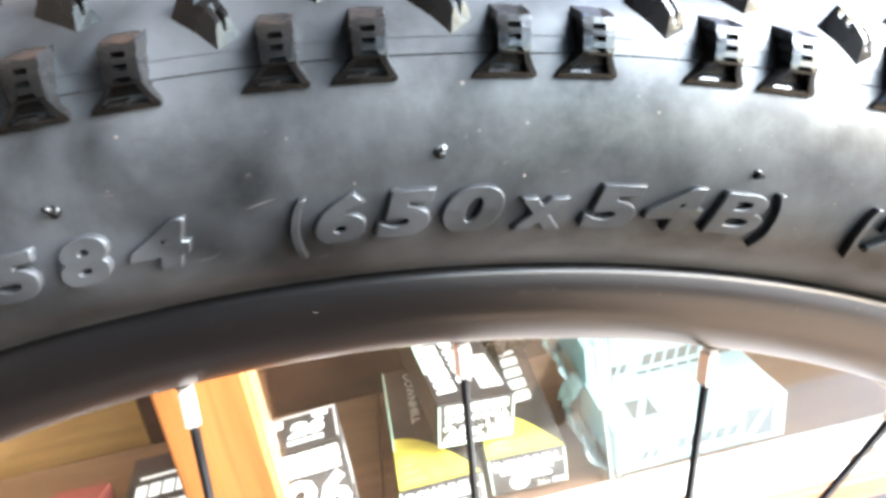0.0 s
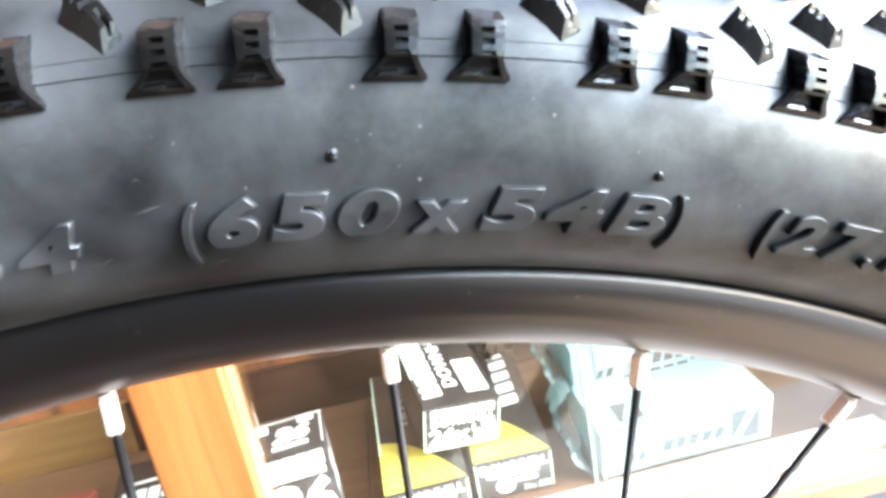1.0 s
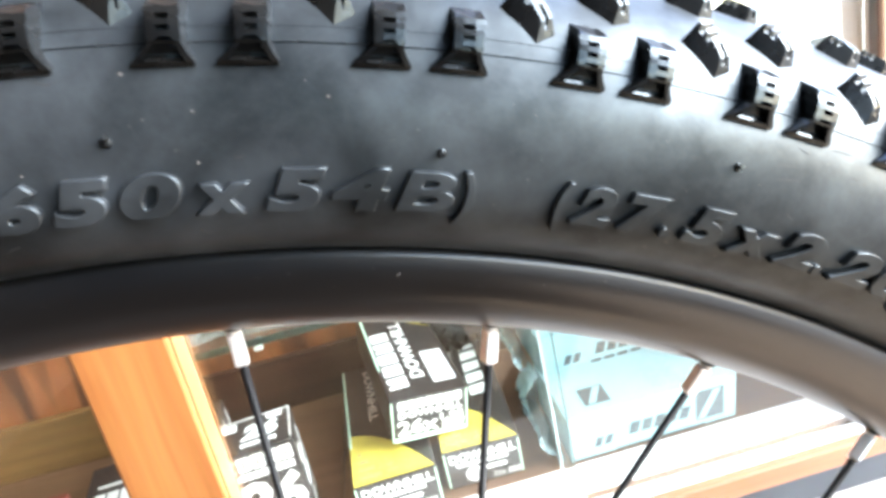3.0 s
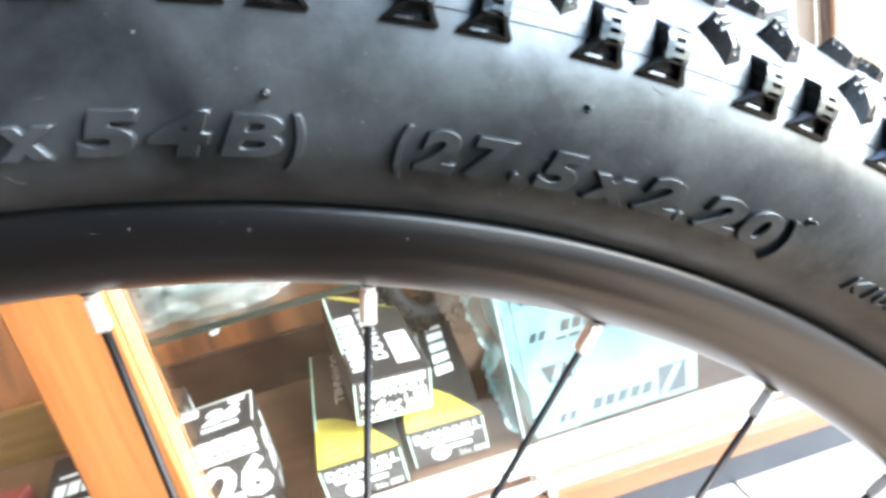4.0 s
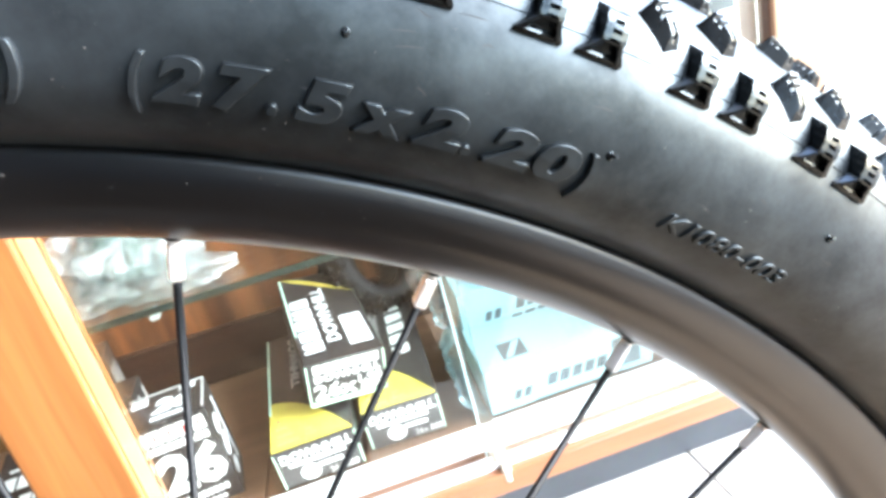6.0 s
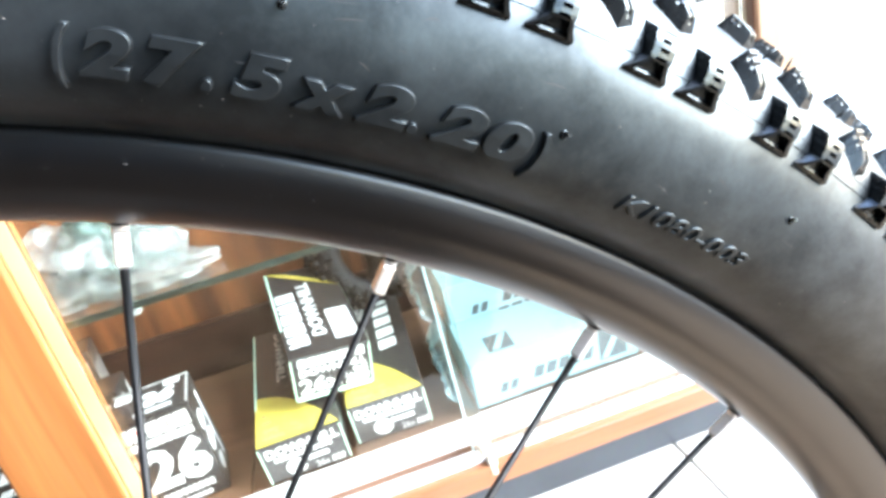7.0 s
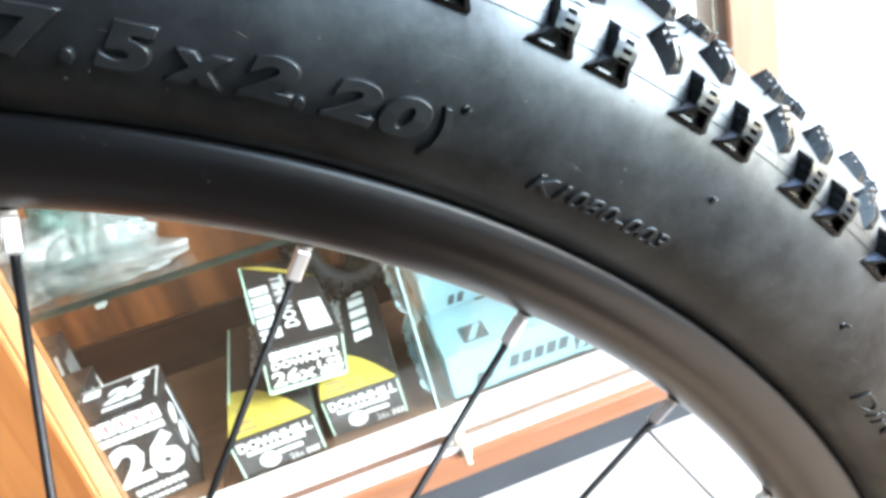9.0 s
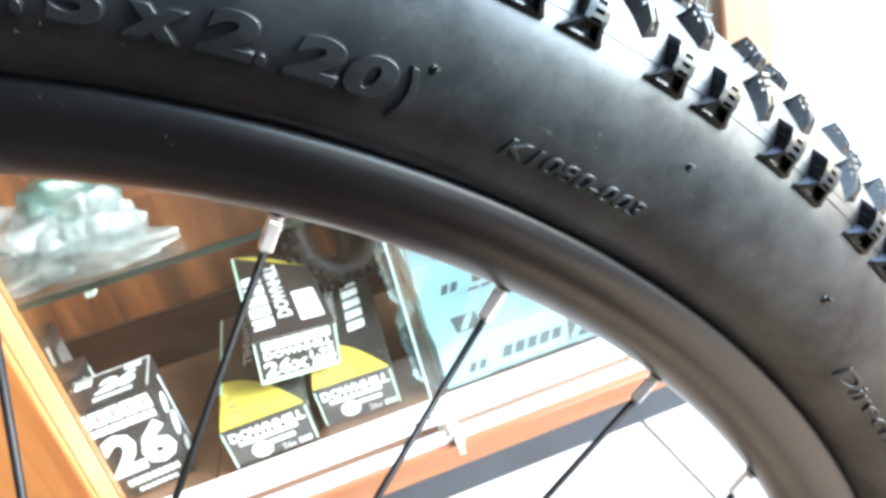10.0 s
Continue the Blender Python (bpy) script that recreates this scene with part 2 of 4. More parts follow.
def film(name, base, cover):
    """Thin crumpled plastic film: folded layers of uneven thickness, partly see-through, with sharp gloss."""
    m = material(name, base, rough=0.20, var=0.35, scale=22, bump=0.12, bump_scale=18, spec=0.8, coat=0.2)
    t = m.node_tree
    p, out = t.nodes["Principled BSDF"], t.nodes["Material Output"]
    clear, mix, co = t.nodes.new("ShaderNodeBsdfTransparent"), t.nodes.new("ShaderNodeMixShader"), t.nodes.new("ShaderNodeTexCoord")
    clear.inputs[0].default_value = (0.92, 0.97, 0.96, 1)
    cell, r, warp, add = t.nodes.new("ShaderNodeTexVoronoi"), t.nodes.new("ShaderNodeMapRange"), t.nodes.new("ShaderNodeTexNoise"), t.nodes.new("ShaderNodeMixRGB")
    warp.inputs["Scale"].default_value, add.inputs[0].default_value = 25, 0.05
    cell.inputs["Scale"].default_value = 17
    t.links.new(co.outputs["Object"], warp.inputs["Vector"])
    t.links.new(co.outputs["Object"], add.inputs[1])
    t.links.new(warp.outputs["Color"], add.inputs[2])
    t.links.new(add.outputs[0], cell.inputs["Vector"])
    r.inputs[3].default_value, r.inputs[4].default_value = cover * 0.2, min(1, cover * 1.9)
    t.links.new(cell.outputs["Color"], r.inputs[0])
    t.links.new(r.outputs[0], mix.inputs[0])
    t.links.new(clear.outputs[0], mix.inputs[1])
    t.links.new(p.outputs[0], mix.inputs[2])
    t.links.new(mix.outputs[0], out.inputs[0])
    return m


BAG = film("clear_polythene", (0.17, 0.178, 0.168), 0.36)
BAG_WHITE = film("milky_polythene", (0.24, 0.258, 0.25), 0.46)
BAG_BLUE = film("blue_wrapping", (0.30, 0.42, 0.44), 0.50)
BAG_GREEN = film("green_polythene", (0.07, 0.135, 0.118), 0.42)
CARD_PALE = material("pale_card", (0.80, 0.78, 0.73), rough=0.5, var=0.1, scale=20)
# For unseen sheets that block sky and darken what the wheel reflects
DARK_BLOCKER = wood("dark_brown_blocker", (0.060, 0.040, 0.027), (0.04, 0.026, 0.016), across=20, along=2, rough=0.8, coat=0.0)
BLUE_BLOCKER = material("dark_blue_blocker", (0.042, 0.056, 0.078), rough=0.6, var=0.25, scale=4, fine=0.2, bump=0.1, bump_scale=40)
# Lit and shaded tones of the lower cabinet back, put into two colours
LIT_BOARD = wood("lit_brown_board", (0.21, 0.115, 0.036), (0.14, 0.072, 0.022), across=40, along=3, axis=0)
SHADED_WOOD = wood("shaded_brown_veneer", (0.038, 0.015, 0.008), (0.02, 0.008, 0.005), across=40, along=3, axis=0)
# Unseen floor tone that keeps the rim's left reflection dark
DARK_PATCH = wood("dark_floor_patch", (0.10, 0.055, 0.030), (0.06, 0.033, 0.018), across=30, along=2, rough=0.6, coat=0.0, axis=0)
BROWN_CARD = material("brown_card", (0.30, 0.20, 0.12), rough=0.8, var=0.2, scale=40)


# ---------------------------------------------------------------- mesh helpers
def link(name, bm, mat, parent=None, label="", smooth=False, m=None):
    me = bpy.data.meshes.new(name)
    bm.normal_update()
    bm.to_mesh(me)
    bm.free()
    for a in (mat if isinstance(mat, (list, tuple)) else [mat]):
        me.materials.append(a)
    if smooth:
        for p in me.polygons:
            p.use_smooth = True
    ob = new(name, me)
    if m is not None:
        ob.matrix_basis = m
    if parent is not None:
        ob.parent = parent
    if label:
        ob["label"] = label
    return ob


def part(name, bm, mat, parent, label="", smooth=False, m=None):
    return link(name, bm, mat, parent, label, smooth, m)


def empty(name, x=0, y=0, z=0, **tags):
    ob = new(name)
    ob.matrix_basis = pose(x, y, z)
    return tagged(ob, **tags)


def block(bm, x0, x1, y0, y1, z0, z1, bevel=0.0, mi=0):
    r = bmesh.ops.create_cube(bm, size=1)
    vs = r["verts"]
    for v in vs:
        v.co = Vector((x0 + (v.co.x + .5) * (x1 - x0), y0 + (v.co.y + .5) * (y1 - y0), z0 + (v.co.z + .5) * (z1 - z0)))
    fs = {f for v in vs for f in v.link_faces}
    if bevel:
        es = {e for v in vs for e in v.link_edges}
        g = bmesh.ops.bevel(bm, geom=list(es), offset=bevel, segments=2, affect='EDGES', profile=0.5)
        fs |= set(g["faces"])
    for f in fs:
        if f.is_valid:
            f.material_index = mi
    return bm


def slab(x0, x1, y0, y1, z0, z1, bevel=0.0):
    return block(bmesh.new(), x0, x1, y0, y1, z0, z1, bevel)


def rod(bm, a, b, r0, r1=None, n=12, caps=True):
    """A round bar from a to b."""
    a, b = Vector(a), Vector(b)
    q = (b - a).to_track_quat('Z', 'Y')
    rings = []
    for p, r in ((a, r0), (b, r0 if r1 is None else r1)):
        rings.append([bm.verts.new(p + q @ Vector((r * math.cos(2 * math.pi * i / n), r * math.sin(2 * math.pi * i / n), 0))) for i in range(n)])
    for i in range(n):
        f = bm.faces.new((rings[0][i], rings[0][(i + 1) % n], rings[1][(i + 1) % n], rings[1][i]))
        f.smooth = True
    if caps:
        bm.faces.new(rings[0][::-1])
        bm.faces.new(rings[1])
    return bm


# ---------------------------------------------------------------- the wheel
HUB_Z = 0.346
wheel = empty("bicycle_wheel", 0, 0, HUB_Z, label="black mountain bike wheel with knobbly tyre and black spokes", category="bicycle wheel")

# sidewall profile from the bead outwards: radius, distance from the wheel's middle plane
PROFILE = [(0.2962, 0.0105), (0.2980, 0.0124), (0.2991, 0.0148), (0.3006, 0.0184), (0.3029, 0.0219), (0.3056, 0.0245), (0.3087, 0.0263), (0.3118, 0.0272),
           (0.3150, 0.0277), (0.3190, 0.0281), (0.3230, 0.0281), (0.3270, 0.0277), (0.3310, 0.0266), (0.3350, 0.0250), (0.3392, 0.0226),
           (0.3432, 0.0190), (0.3466, 0.0149), (0.3492, 0.0102), (0.3507, 0.0055), (0.3513, 0.0)]
ARC = [0.0]
for (ra, ya), (rb, yb) in zip(PROFILE, PROFILE[1:]):
    ARC.append(ARC[-1] + math.hypot(rb - ra, yb - ya))


def surface(s):
    """Radius, half width and outward normal (radial, sideways) of the sidewall at arc length s."""
    i = max(0, min(len(ARC) - 2, next((k for k in range(len(ARC) - 1) if ARC[k + 1] >= s), len(ARC) - 2)))

    def at(q):
        k = max(0, min(len(ARC) - 2, next((j for j in range(len(ARC) - 1) if ARC[j + 1] >= q), len(ARC) - 2)))
        f = (q - ARC[k]) / (ARC[k + 1] - ARC[k])
        return PROFILE[k][0] + f * (PROFILE[k + 1][0] - PROFILE[k][0]), PROFILE[k][1] + f * (PROFILE[k + 1][1] - PROFILE[k][1])
    r, y = at(s)
    (r0, y0), (r1, y1) = at(s - 0.0015), at(s + 0.0015)
    d = math.hypot(r1 - r0, y1 - y0)
    return r, y, -(y1 - y0) / d, (r1 - r0) / d


def arc_at(radius):
    for k in range(len(PROFILE) - 1):
        if PROFILE[k][0] <= radius <= PROFILE[k + 1][0]:
            return ARC[k] + (radius - PROFILE[k][0]) / (PROFILE[k + 1][0] - PROFILE[k][0]) * (ARC[k + 1] - ARC[k])
    return ARC[-1]


def round_the_hub(phi, r, y):
    """Place on the wheel: angle from the top towards +x (degrees), radius, sideways; from the hub."""
    a = radians(phi)
    return Vector((r * math.sin(a), y, r * math.cos(a)))


def lathe(profile, n, closed=False):
    bm = bmesh.new()
    rings = []
    for k in range(n):
        phi = 360 * k / n
        rings.append([bm.verts.new(round_the_hub(phi, r, y)) for r, y in profile])
    m = len(profile)
    for k in range(n):
        a, b = rings[k], rings[(k + 1) % n]
        for i in range(m if closed else m - 1):
            j = (i + 1) % m
            bm.faces.new((a[i], a[j], b[j], b[i]))
    bmesh.ops.recalc_face_normals(bm, faces=bm.faces[:])
    return bm


def smooth_profile(pts, per=4):
    """Catmull-Rom through the points."""
    out = []
    for i in range(len(pts) - 1):
        p0, p1, p2, p3 = pts[max(0, i - 1)], pts[i], pts[i + 1], pts[min(len(pts) - 1, i + 2)]
        for k in range(per):
            t = k / per
            out.append(tuple(0.5 * (2 * b + (c - a) * t + (2 * a - 5 * b + 4 * c - d) * t * t + (3 * b - a - 3 * c + d) * t ** 3)
                             for a, b, c, d in zip(p0, p1, p2, p3)))
    out.append(pts[-1])
    return out


half = smooth_profile(PROFILE, 3)
tyre_section = [(r, -y) for r, y in half] + [(r, y) for r, y in half[-2::-1]] + [(0.293, 0.008), (0.293, -0.008)]
tyre = part("tyre", lathe(tyre_section, 420, True), RUBBER, wheel, "black knobbly rubber tyre with raised lettering", smooth=True)

# the fine moulding line that joins the shoulder knobs
line = bmesh.new()
N = 420
for side, seam in itertools.product((-1, 1), (((0.3328, 0.0256), (0.33305, 0.02605), (0.3333, 0.0253)), ((0.3353, 0.0247), (0.3354, 0.02490), (0.3355, 0.0245)))):
    rings = []
    for k in range(N):
        rings.append([line.verts.new(round_the_hub(360 * k / N, r, side * y)) for r, y in seam])
    for k in range(N):
        a, b = rings[k], rings[(k + 1) % N]
        for i in range(2):
            line.faces.new((a[i], a[i + 1], b[i + 1], b[i]))
part("moulding_line", line, KNOB_RUBBER, tyre)

# rim
RIM_SECTION = [(0.2975, 0.0120), (0.2983, 0.0126), (0.2985, 0.0134), (0.2982, 0.01395), (0.2975, 0.01435), (0.2966, 0.01450), (0.2943, 0.01452), (0.2916, 0.0140), (0.2887, 0.0128),
               (0.2860, 0.0109), (0.2834, 0.0085), (0.2811, 0.0056), (0.2796, 0.0028), (0.2790, 0.0)]
half = smooth_profile(RIM_SECTION, 3)
rim_section = [(r, -y) for r, y in half] + [(r, y) for r, y in half[-2::-1]] + [(0.291, 0.010), (0.291, -0.010)]
rim = part("rim", lathe(rim_section, 420, True), RIM, wheel, "satin black alloy rim with fine scratches", smooth=True)

# hub, spokes and nipples: 32 spokes, crossing three others
hub = bmesh.new()
for a, b, r0, r1 in (((0, -.05, 0), (0, .05, 0), .008, .008), ((0, -.034, 0), (0, .034, 0), .016, .016), ((0, -.031, 0), (0, -.028, 0), .031, .031),
                     ((0, .028, 0), (0, .031, 0), .031, .031)):
    rod(hub, a, b, r0, r1, 32)
part("hub", hub, HUB_BLACK, wheel, "black hub shell")
NIPPLE = bmesh.new()
rod(NIPPLE, (0, 0, 0.0015), (0, 0, -0.0012), 0.0015, 0.0015, 16)
rod(NIPPLE, (0, 0, -0.0012), (0, 0, -0.0018), 0.0015, 0.0021, 4)
rod(NIPPLE, (0, 0, -0.0018), (0, 0, -0.0082), 0.0021, 0.0021, 4)
rod(NIPPLE, (0, 0, -0.0082), (0, 0, -0.0090), 0.0021, 0.0011, 4)
for f in NIPPLE.faces:
    f.smooth = abs(f.calc_center_median().z) < 0.0015
bmesh.ops.bevel(NIPPLE, geom=[e for e in NIPPLE.edges if abs(e.verts[0].co.z - e.verts[1].co.z) > .005], offset=.0005, segments=2, affect='EDGES', profile=0.5)
nipple_mesh = bpy.data.meshes.new("nipple")
NIPPLE.to_mesh(nipple_mesh)
NIPPLE.free()
nipple_mesh.materials.append(STEEL)
EYE = bmesh.new()
rod(EYE, (0, 0, 0.0012), (0, 0, -0.0002), 0.0022, 0.0020, 14)
eye_mesh = bpy.data.meshes.new("nipple_seat")
EYE.to_mesh(eye_mesh)
EYE.free()
eye_mesh.materials.append(HUB_BLACK)
for k in range(32):
    phi = 9.43 + 11.25 * (k - 1)
    flange = 0.0295 if k % 2 else -0.0295
    turn = 52 if (k % 4) in (1, 2) else -52
    top = round_the_hub(phi, 0.2789, 0)
    end = round_the_hub(phi + turn, 0.029, flange)
    way = (end - top).normalized()
    sp = bmesh.new()
    rod(sp, top + way * 0.008, end, 0.00094, n=10)
    spoke = part("spoke", sp, SPOKE_BLACK, wheel)
    m = Matrix.Translation(top) @ (-way).to_track_quat('Z', 'Y').to_matrix().to_4x4() @ pose(0, 0, 0, 0, 0, 20 * (k % 5))
    nip = new("nipple", nipple_mesh)
    nip.parent, nip.matrix_basis = spoke, m
    if k == 0:
        nip["label"] = "silver nipple with flats"
    seat = new("nipple_seat", eye_mesh)
    seat.parent = rim
    seat.matrix_basis = Matrix.Translation(round_the_hub(phi, 0.2789, 0)) @ round_the_hub(phi, 1, 0).to_track_quat('Z', 'Y').to_matrix().to_4x4()


# ---- tread knobs: built at the top of the wheel, then turned round the hub
def knob_mesh(name, faces_of):
    bm = bmesh.new()
    faces_of(bm)
    bmesh.ops.recalc_face_normals(bm, faces=bm.faces[:])
    me = bpy.data.meshes.new(name)
    bm.to_mesh(me)
    bm.free()
    me.materials.append(KNOB_RUBBER)
    return me


def side_knob(bm, s=-1):
    """Shoulder knob: a column with two sipes and a lintel over a flared foot with a sunk pocket and a wedge in it."""
    # radius, half width, distance from the middle plane, sunk row, share of the front that is sunk
    levels = ((.3297, .0046, .0274, 0, .62), (.3303, .0044, .0279, 1, .74), (.3314, .0033, .0283, 1, .70), (.3327, .0023, .0287, 0, .62), (.3331, .0022, .0289, 1, .66), (.3337, .0022, .0289, 0, .42),
              (.3345, .0022, .0288, 1, .42), (.3353, .0022, .0287, 0, .42), (.3361, .0022, .0285, 1, .42), (.3369, .0023, .0282, 0, .42), (.3378, .0023, .0278, 0, .38), (.3384, .0022, .0270, 0, .36))

    def place(a, y, r):
        return bm.verts.new(round_the_hub(math.degrees(a / 0.334), r, s * y))
    rings, slots, pocket = [], [], []
    last = len(levels) - 1
    for i, (r, w, y, _, m) in enumerate(levels):
        k = .0011 * min(1, (r - .3297) / .0035)
        dip = .0006 if i == last else 0
        rib = .0001 if i in (5, 7, 9) else 0
        rings.append([place(k - w - .0002, .0195, r + .0022), place(k + w + .0002, .0195, r + .0022), place(k + w + rib, y, r), place(k + w * m, y + .0001, r - dip),
                      place(k - w * m, y + .0001, r - dip), place(k - w - rib, y, r)])
    bm.faces.new(rings[0][::-1])
    bm.faces.new(rings[-1])
    for i in range(last):
        for k in range(6):
            f = bm.faces.new((rings[i][k], rings[i][(k + 1) % 6], rings[i + 1][(k + 1) % 6], rings[i + 1][k]))
            if k == 3 and levels[i][3]:
                (pocket if i < 3 else slots).append(f)
    bmesh.ops.recalc_face_normals(bm, faces=bm.faces[:])
    bmesh.ops.inset_region(bm, faces=pocket, thickness=.00015, depth=-.0019)
    for f in slots:
        bmesh.ops.inset_region(bm, faces=[f], thickness=.00005, depth=-.0016)
    lo = [place(a, y, r) for a, y, r in ((-.0025, .0280, .3304), (.0006, .0280, .3304), (.0006, .0250, .3304), (-.0025, .0250, .3304))]
    hi = [place(a, y, r) for a, y, r in ((-.0022, .0278, .3308), (.0004, .0278, .3308), (.0004, .0252, .3319), (-.0022, .0252, .3319))]
    bm.faces.new(hi)
    for i in range(4):
        bm.faces.new((lo[i], lo[(i + 1) % 4], hi[(i + 1) % 4], hi[i]))


def crown(y):
    return .322 + .0293 * math.sqrt(1 - (min(abs(y), .0281) / .0282) ** 2)


# stations along a claw: share of its length, cut across the top, cut of the slit at its tip
CLAW = ((0, .0004, 0), (.05, 0, 0), (.15, 0, 0), (.17, .0010, 0), (.26, .0010, 0), (.28, 0, 0), (.40, 0, 0), (.42, .0009, 0), (.50, .0009, 0), (.52, 0, 0), (.68, 0, 0), (.70, 0, .0015), (.95, .0002, .0015), (1, .0005, .0015))


def claw(bm, s, da, dy, high, low):
    """A slanting claw that falls towards the shoulder: two grooves across its ridge, a slit in its tip, flanks that spread to the tread."""
    def mixed(p, q, u):
        return p[0] + (q[0] - p[0]) * u + da, p[1] + (q[1] - p[1]) * u + dy

    def place(p, h):
        return bm.verts.new(round_the_hub(p[0], crown(p[1]) + h, s * p[1]))
    heel_a, heel_b = (2.14 + da, .0213 + dy), (2.72 + da, .0199 + dy)
    rows = [[place((heel_a[0] + (heel_b[0] - heel_a[0]) * v, heel_a[1] + (heel_b[1] - heel_a[1]) * v), -.0009) for v in (0, .04, .12, .36, .40, .62, .66, .88, .96, 1)]]
    for u, cut, slit in CLAW:
        a, b = mixed((2.50, .0219), (3.26, .0246), u), mixed((2.98, .0210), (3.61, .0239), u)
        foot_a, foot_b = mixed((2.42, .0223), (3.20, .0247), u), mixed((3.06, .0197), (3.77, .0237), u)
        h = high + (low - high) * u - cut
        across = [(a[0] + (b[0] - a[0]) * v, a[1] + (b[1] - a[1]) * v) for v in (0, .09, .36, .40, .62, .66, .91, 1)]
        rows.append([place(foot_a, -.0009)] + [place(p, h - d) for p, d in zip(across, (.0011 - cut, 0, 0, slit, slit, 0, 0, .0011 - cut))] + [place(foot_b, -.0009)])
    n = len(rows[0])
    for p, q in zip(rows, rows[1:]):
        for i in range(n - 1):
            bm.faces.new((p[i], p[i + 1], q[i + 1], q[i]))
    bm.faces.new(rows[0])
    bm.faces.new(rows[-1][::-1])


def transition_knob(bm, s=-1):
    claw(bm, s, 0, 0, .0040, .0030)


def inner_knob(bm, s=-1):
    claw(bm, s, 2.30, -.0034, .0039, .0031)


def centre_knob(bm, s=-1):
    claw(bm, s, 5.30, -.0098, .0034, .0029)


def crown_knob(bm, s=-1):
    claw(bm, s, 2.05, -.0156, .0029, .0026)


PITCH = 360 / 67
for s, shift in ((-1, 0.0), (1, PITCH / 2)):
    meshes = {n: knob_mesh(n, lambda b, f=f, s=s: f(b, s)) for n, f in (("side_knob", side_knob), ("transition_knob", transition_knob), ("inner_knob", inner_knob), ("centre_knob", centre_knob), ("crown_knob", crown_knob))}
    for k in range(67):
        for name, at in (("side_knob", 4.40), ("side_knob", 6.43), ("transition_knob", 0), ("inner_knob", 0), ("centre_knob", 0), ("crown_knob", 0)):
            ob = new(name, meshes[name])
            ob.parent = tyre
            ob.matrix_basis = pose(0, 0, 0, 0, at + shift + PITCH * k, 0)

# vent spews left from the mould
for k, (phi, r) in enumerate(((8.15, .3200), (16.88, .3176), (25.97, .3225), (34.92, .3158), (44.38, .3206), (53.4, .3170), (-1.2, .3190))):
    sr, sy, nr, ny = surface(arc_at(r))
    a = round_the_hub(phi, sr, -sy)
    out = (round_the_hub(phi, nr, -ny) + Vector((random.uniform(-.5, .5), 0, random.uniform(-.2, .6)))).normalized()
    b = bmesh.new()
    rod(b, a - out * .0005, a + out * .0016, .00055, .0004, 8)
    rod(b, a - out * .0003, a + out * .0003, .0011, .0006, 10)
    part("vent_spew", b, KNOB_RUBBER, tyre)


for phi, y, lean in ((43.3, -.0150, 1), (43.0, -.0125, -.4), (45.6, -.0155, .7), (47.4, -.0120, .3), (49.3, -.0140, -.6), (38.2, -.0120, .5), (40.6, -.0095, -.8), (41.8, -.0140, .9), (51.0, -.0100, .6), (52.6, -.0130, -.3), (54.9, -.0110, .8), (35.4, -.0105, -.5), (57.2, -.0125, .4)):
    a = round_the_hub(phi, crown(y), y)
    out = (round_the_hub(phi + 25 * lean, 1, -.25)).normalized()
    b = bmesh.new()
    rod(b, a - out * .0006, a + out * .0030, .00034, .00022, 6)
    part("vent_hair", b, KNOB_RUBBER, tyre)


# ---- lettering
def text_mesh(body, bold=0.0, shear=0.0, extrude=0.0, bevel=0.0, res=3):
    cu = bpy.data.curves.new("text", 'FONT')
    cu.body, cu.offset, cu.shear, cu.extrude, cu.bevel_depth, cu.resolution_u = body, bold, shear, extrude, bevel, res
    cu.size = 1.0
    cu.bevel_resolution = 1
    ob = new("text", cu)
    dg = bpy.context.evaluated_depsgraph_get()
    me = bpy.data.meshes.new_from_object(ob.evaluated_get(dg))
    bpy.data.objects.remove(ob)
    bpy.data.curves.remove(cu)
    return me


def lettering(marks, r0, r1, high=0.0014, bold=0.042, shear=0.2, edge=0.02):
    """Raised letters moulded into the sidewall: each mark between its two angles; r0, r1: radii of foot and head."""
    done = bmesh.new()
    s0, s1 = arc_at(r0), arc_at(r1)
    for body, phi0, phi1 in marks:
        me = text_mesh(body, bold if body != "B" else .02, shear, 0.1, edge, 6)
        bm = bmesh.new()
        bm.from_mesh(me)
        bpy.data.meshes.remove(me)
        bmesh.ops.remove_doubles(bm, verts=bm.verts[:], dist=1e-5)
        xs, ys = [v.co.x for v in bm.verts], [v.co.y for v in bm.verts]
        x0, x1 = min(xs), max(xs)
        for axis, lo, hi in (((1, 0, 0), x0, x1), ((0, 1, 0), min(ys), max(ys))):
            n = int((hi - lo) / .11) + 1
            for i in range(1, n):
                bmesh.ops.bisect_plane(bm, geom=bm.verts[:] + bm.edges[:] + bm.faces[:], plane_co=Vector(axis) * (lo + (hi - lo) * i / n), plane_no=axis)
        for v in bm.verts:
            phi = phi0 + (v.co.x - x0) / (x1 - x0) * (phi1 - phi0)
            r, y, nr, ny = surface(s0 + (v.co.y + edge) / (0.72 + 2 * edge) * (s1 - s0))
            top = max(0, min(1, (v.co.z - .1) / edge))
            w = -0.0006 if v.co.z < 0 else high * (.45 + .55 * top)
            v.co = round_the_hub(phi, r + nr * w, -(y + ny * w))
        bmesh.ops.recalc_face_normals(bm, faces=bm.faces[:])
        me = bpy.data.meshes.new("mark")
        bm.to_mesh(me)
        bm.free()
        done.from_mesh(me)
        bpy.data.meshes.remove(me)
    return part("lettering", done, RUBBER, tyre, "raised moulded size marking")


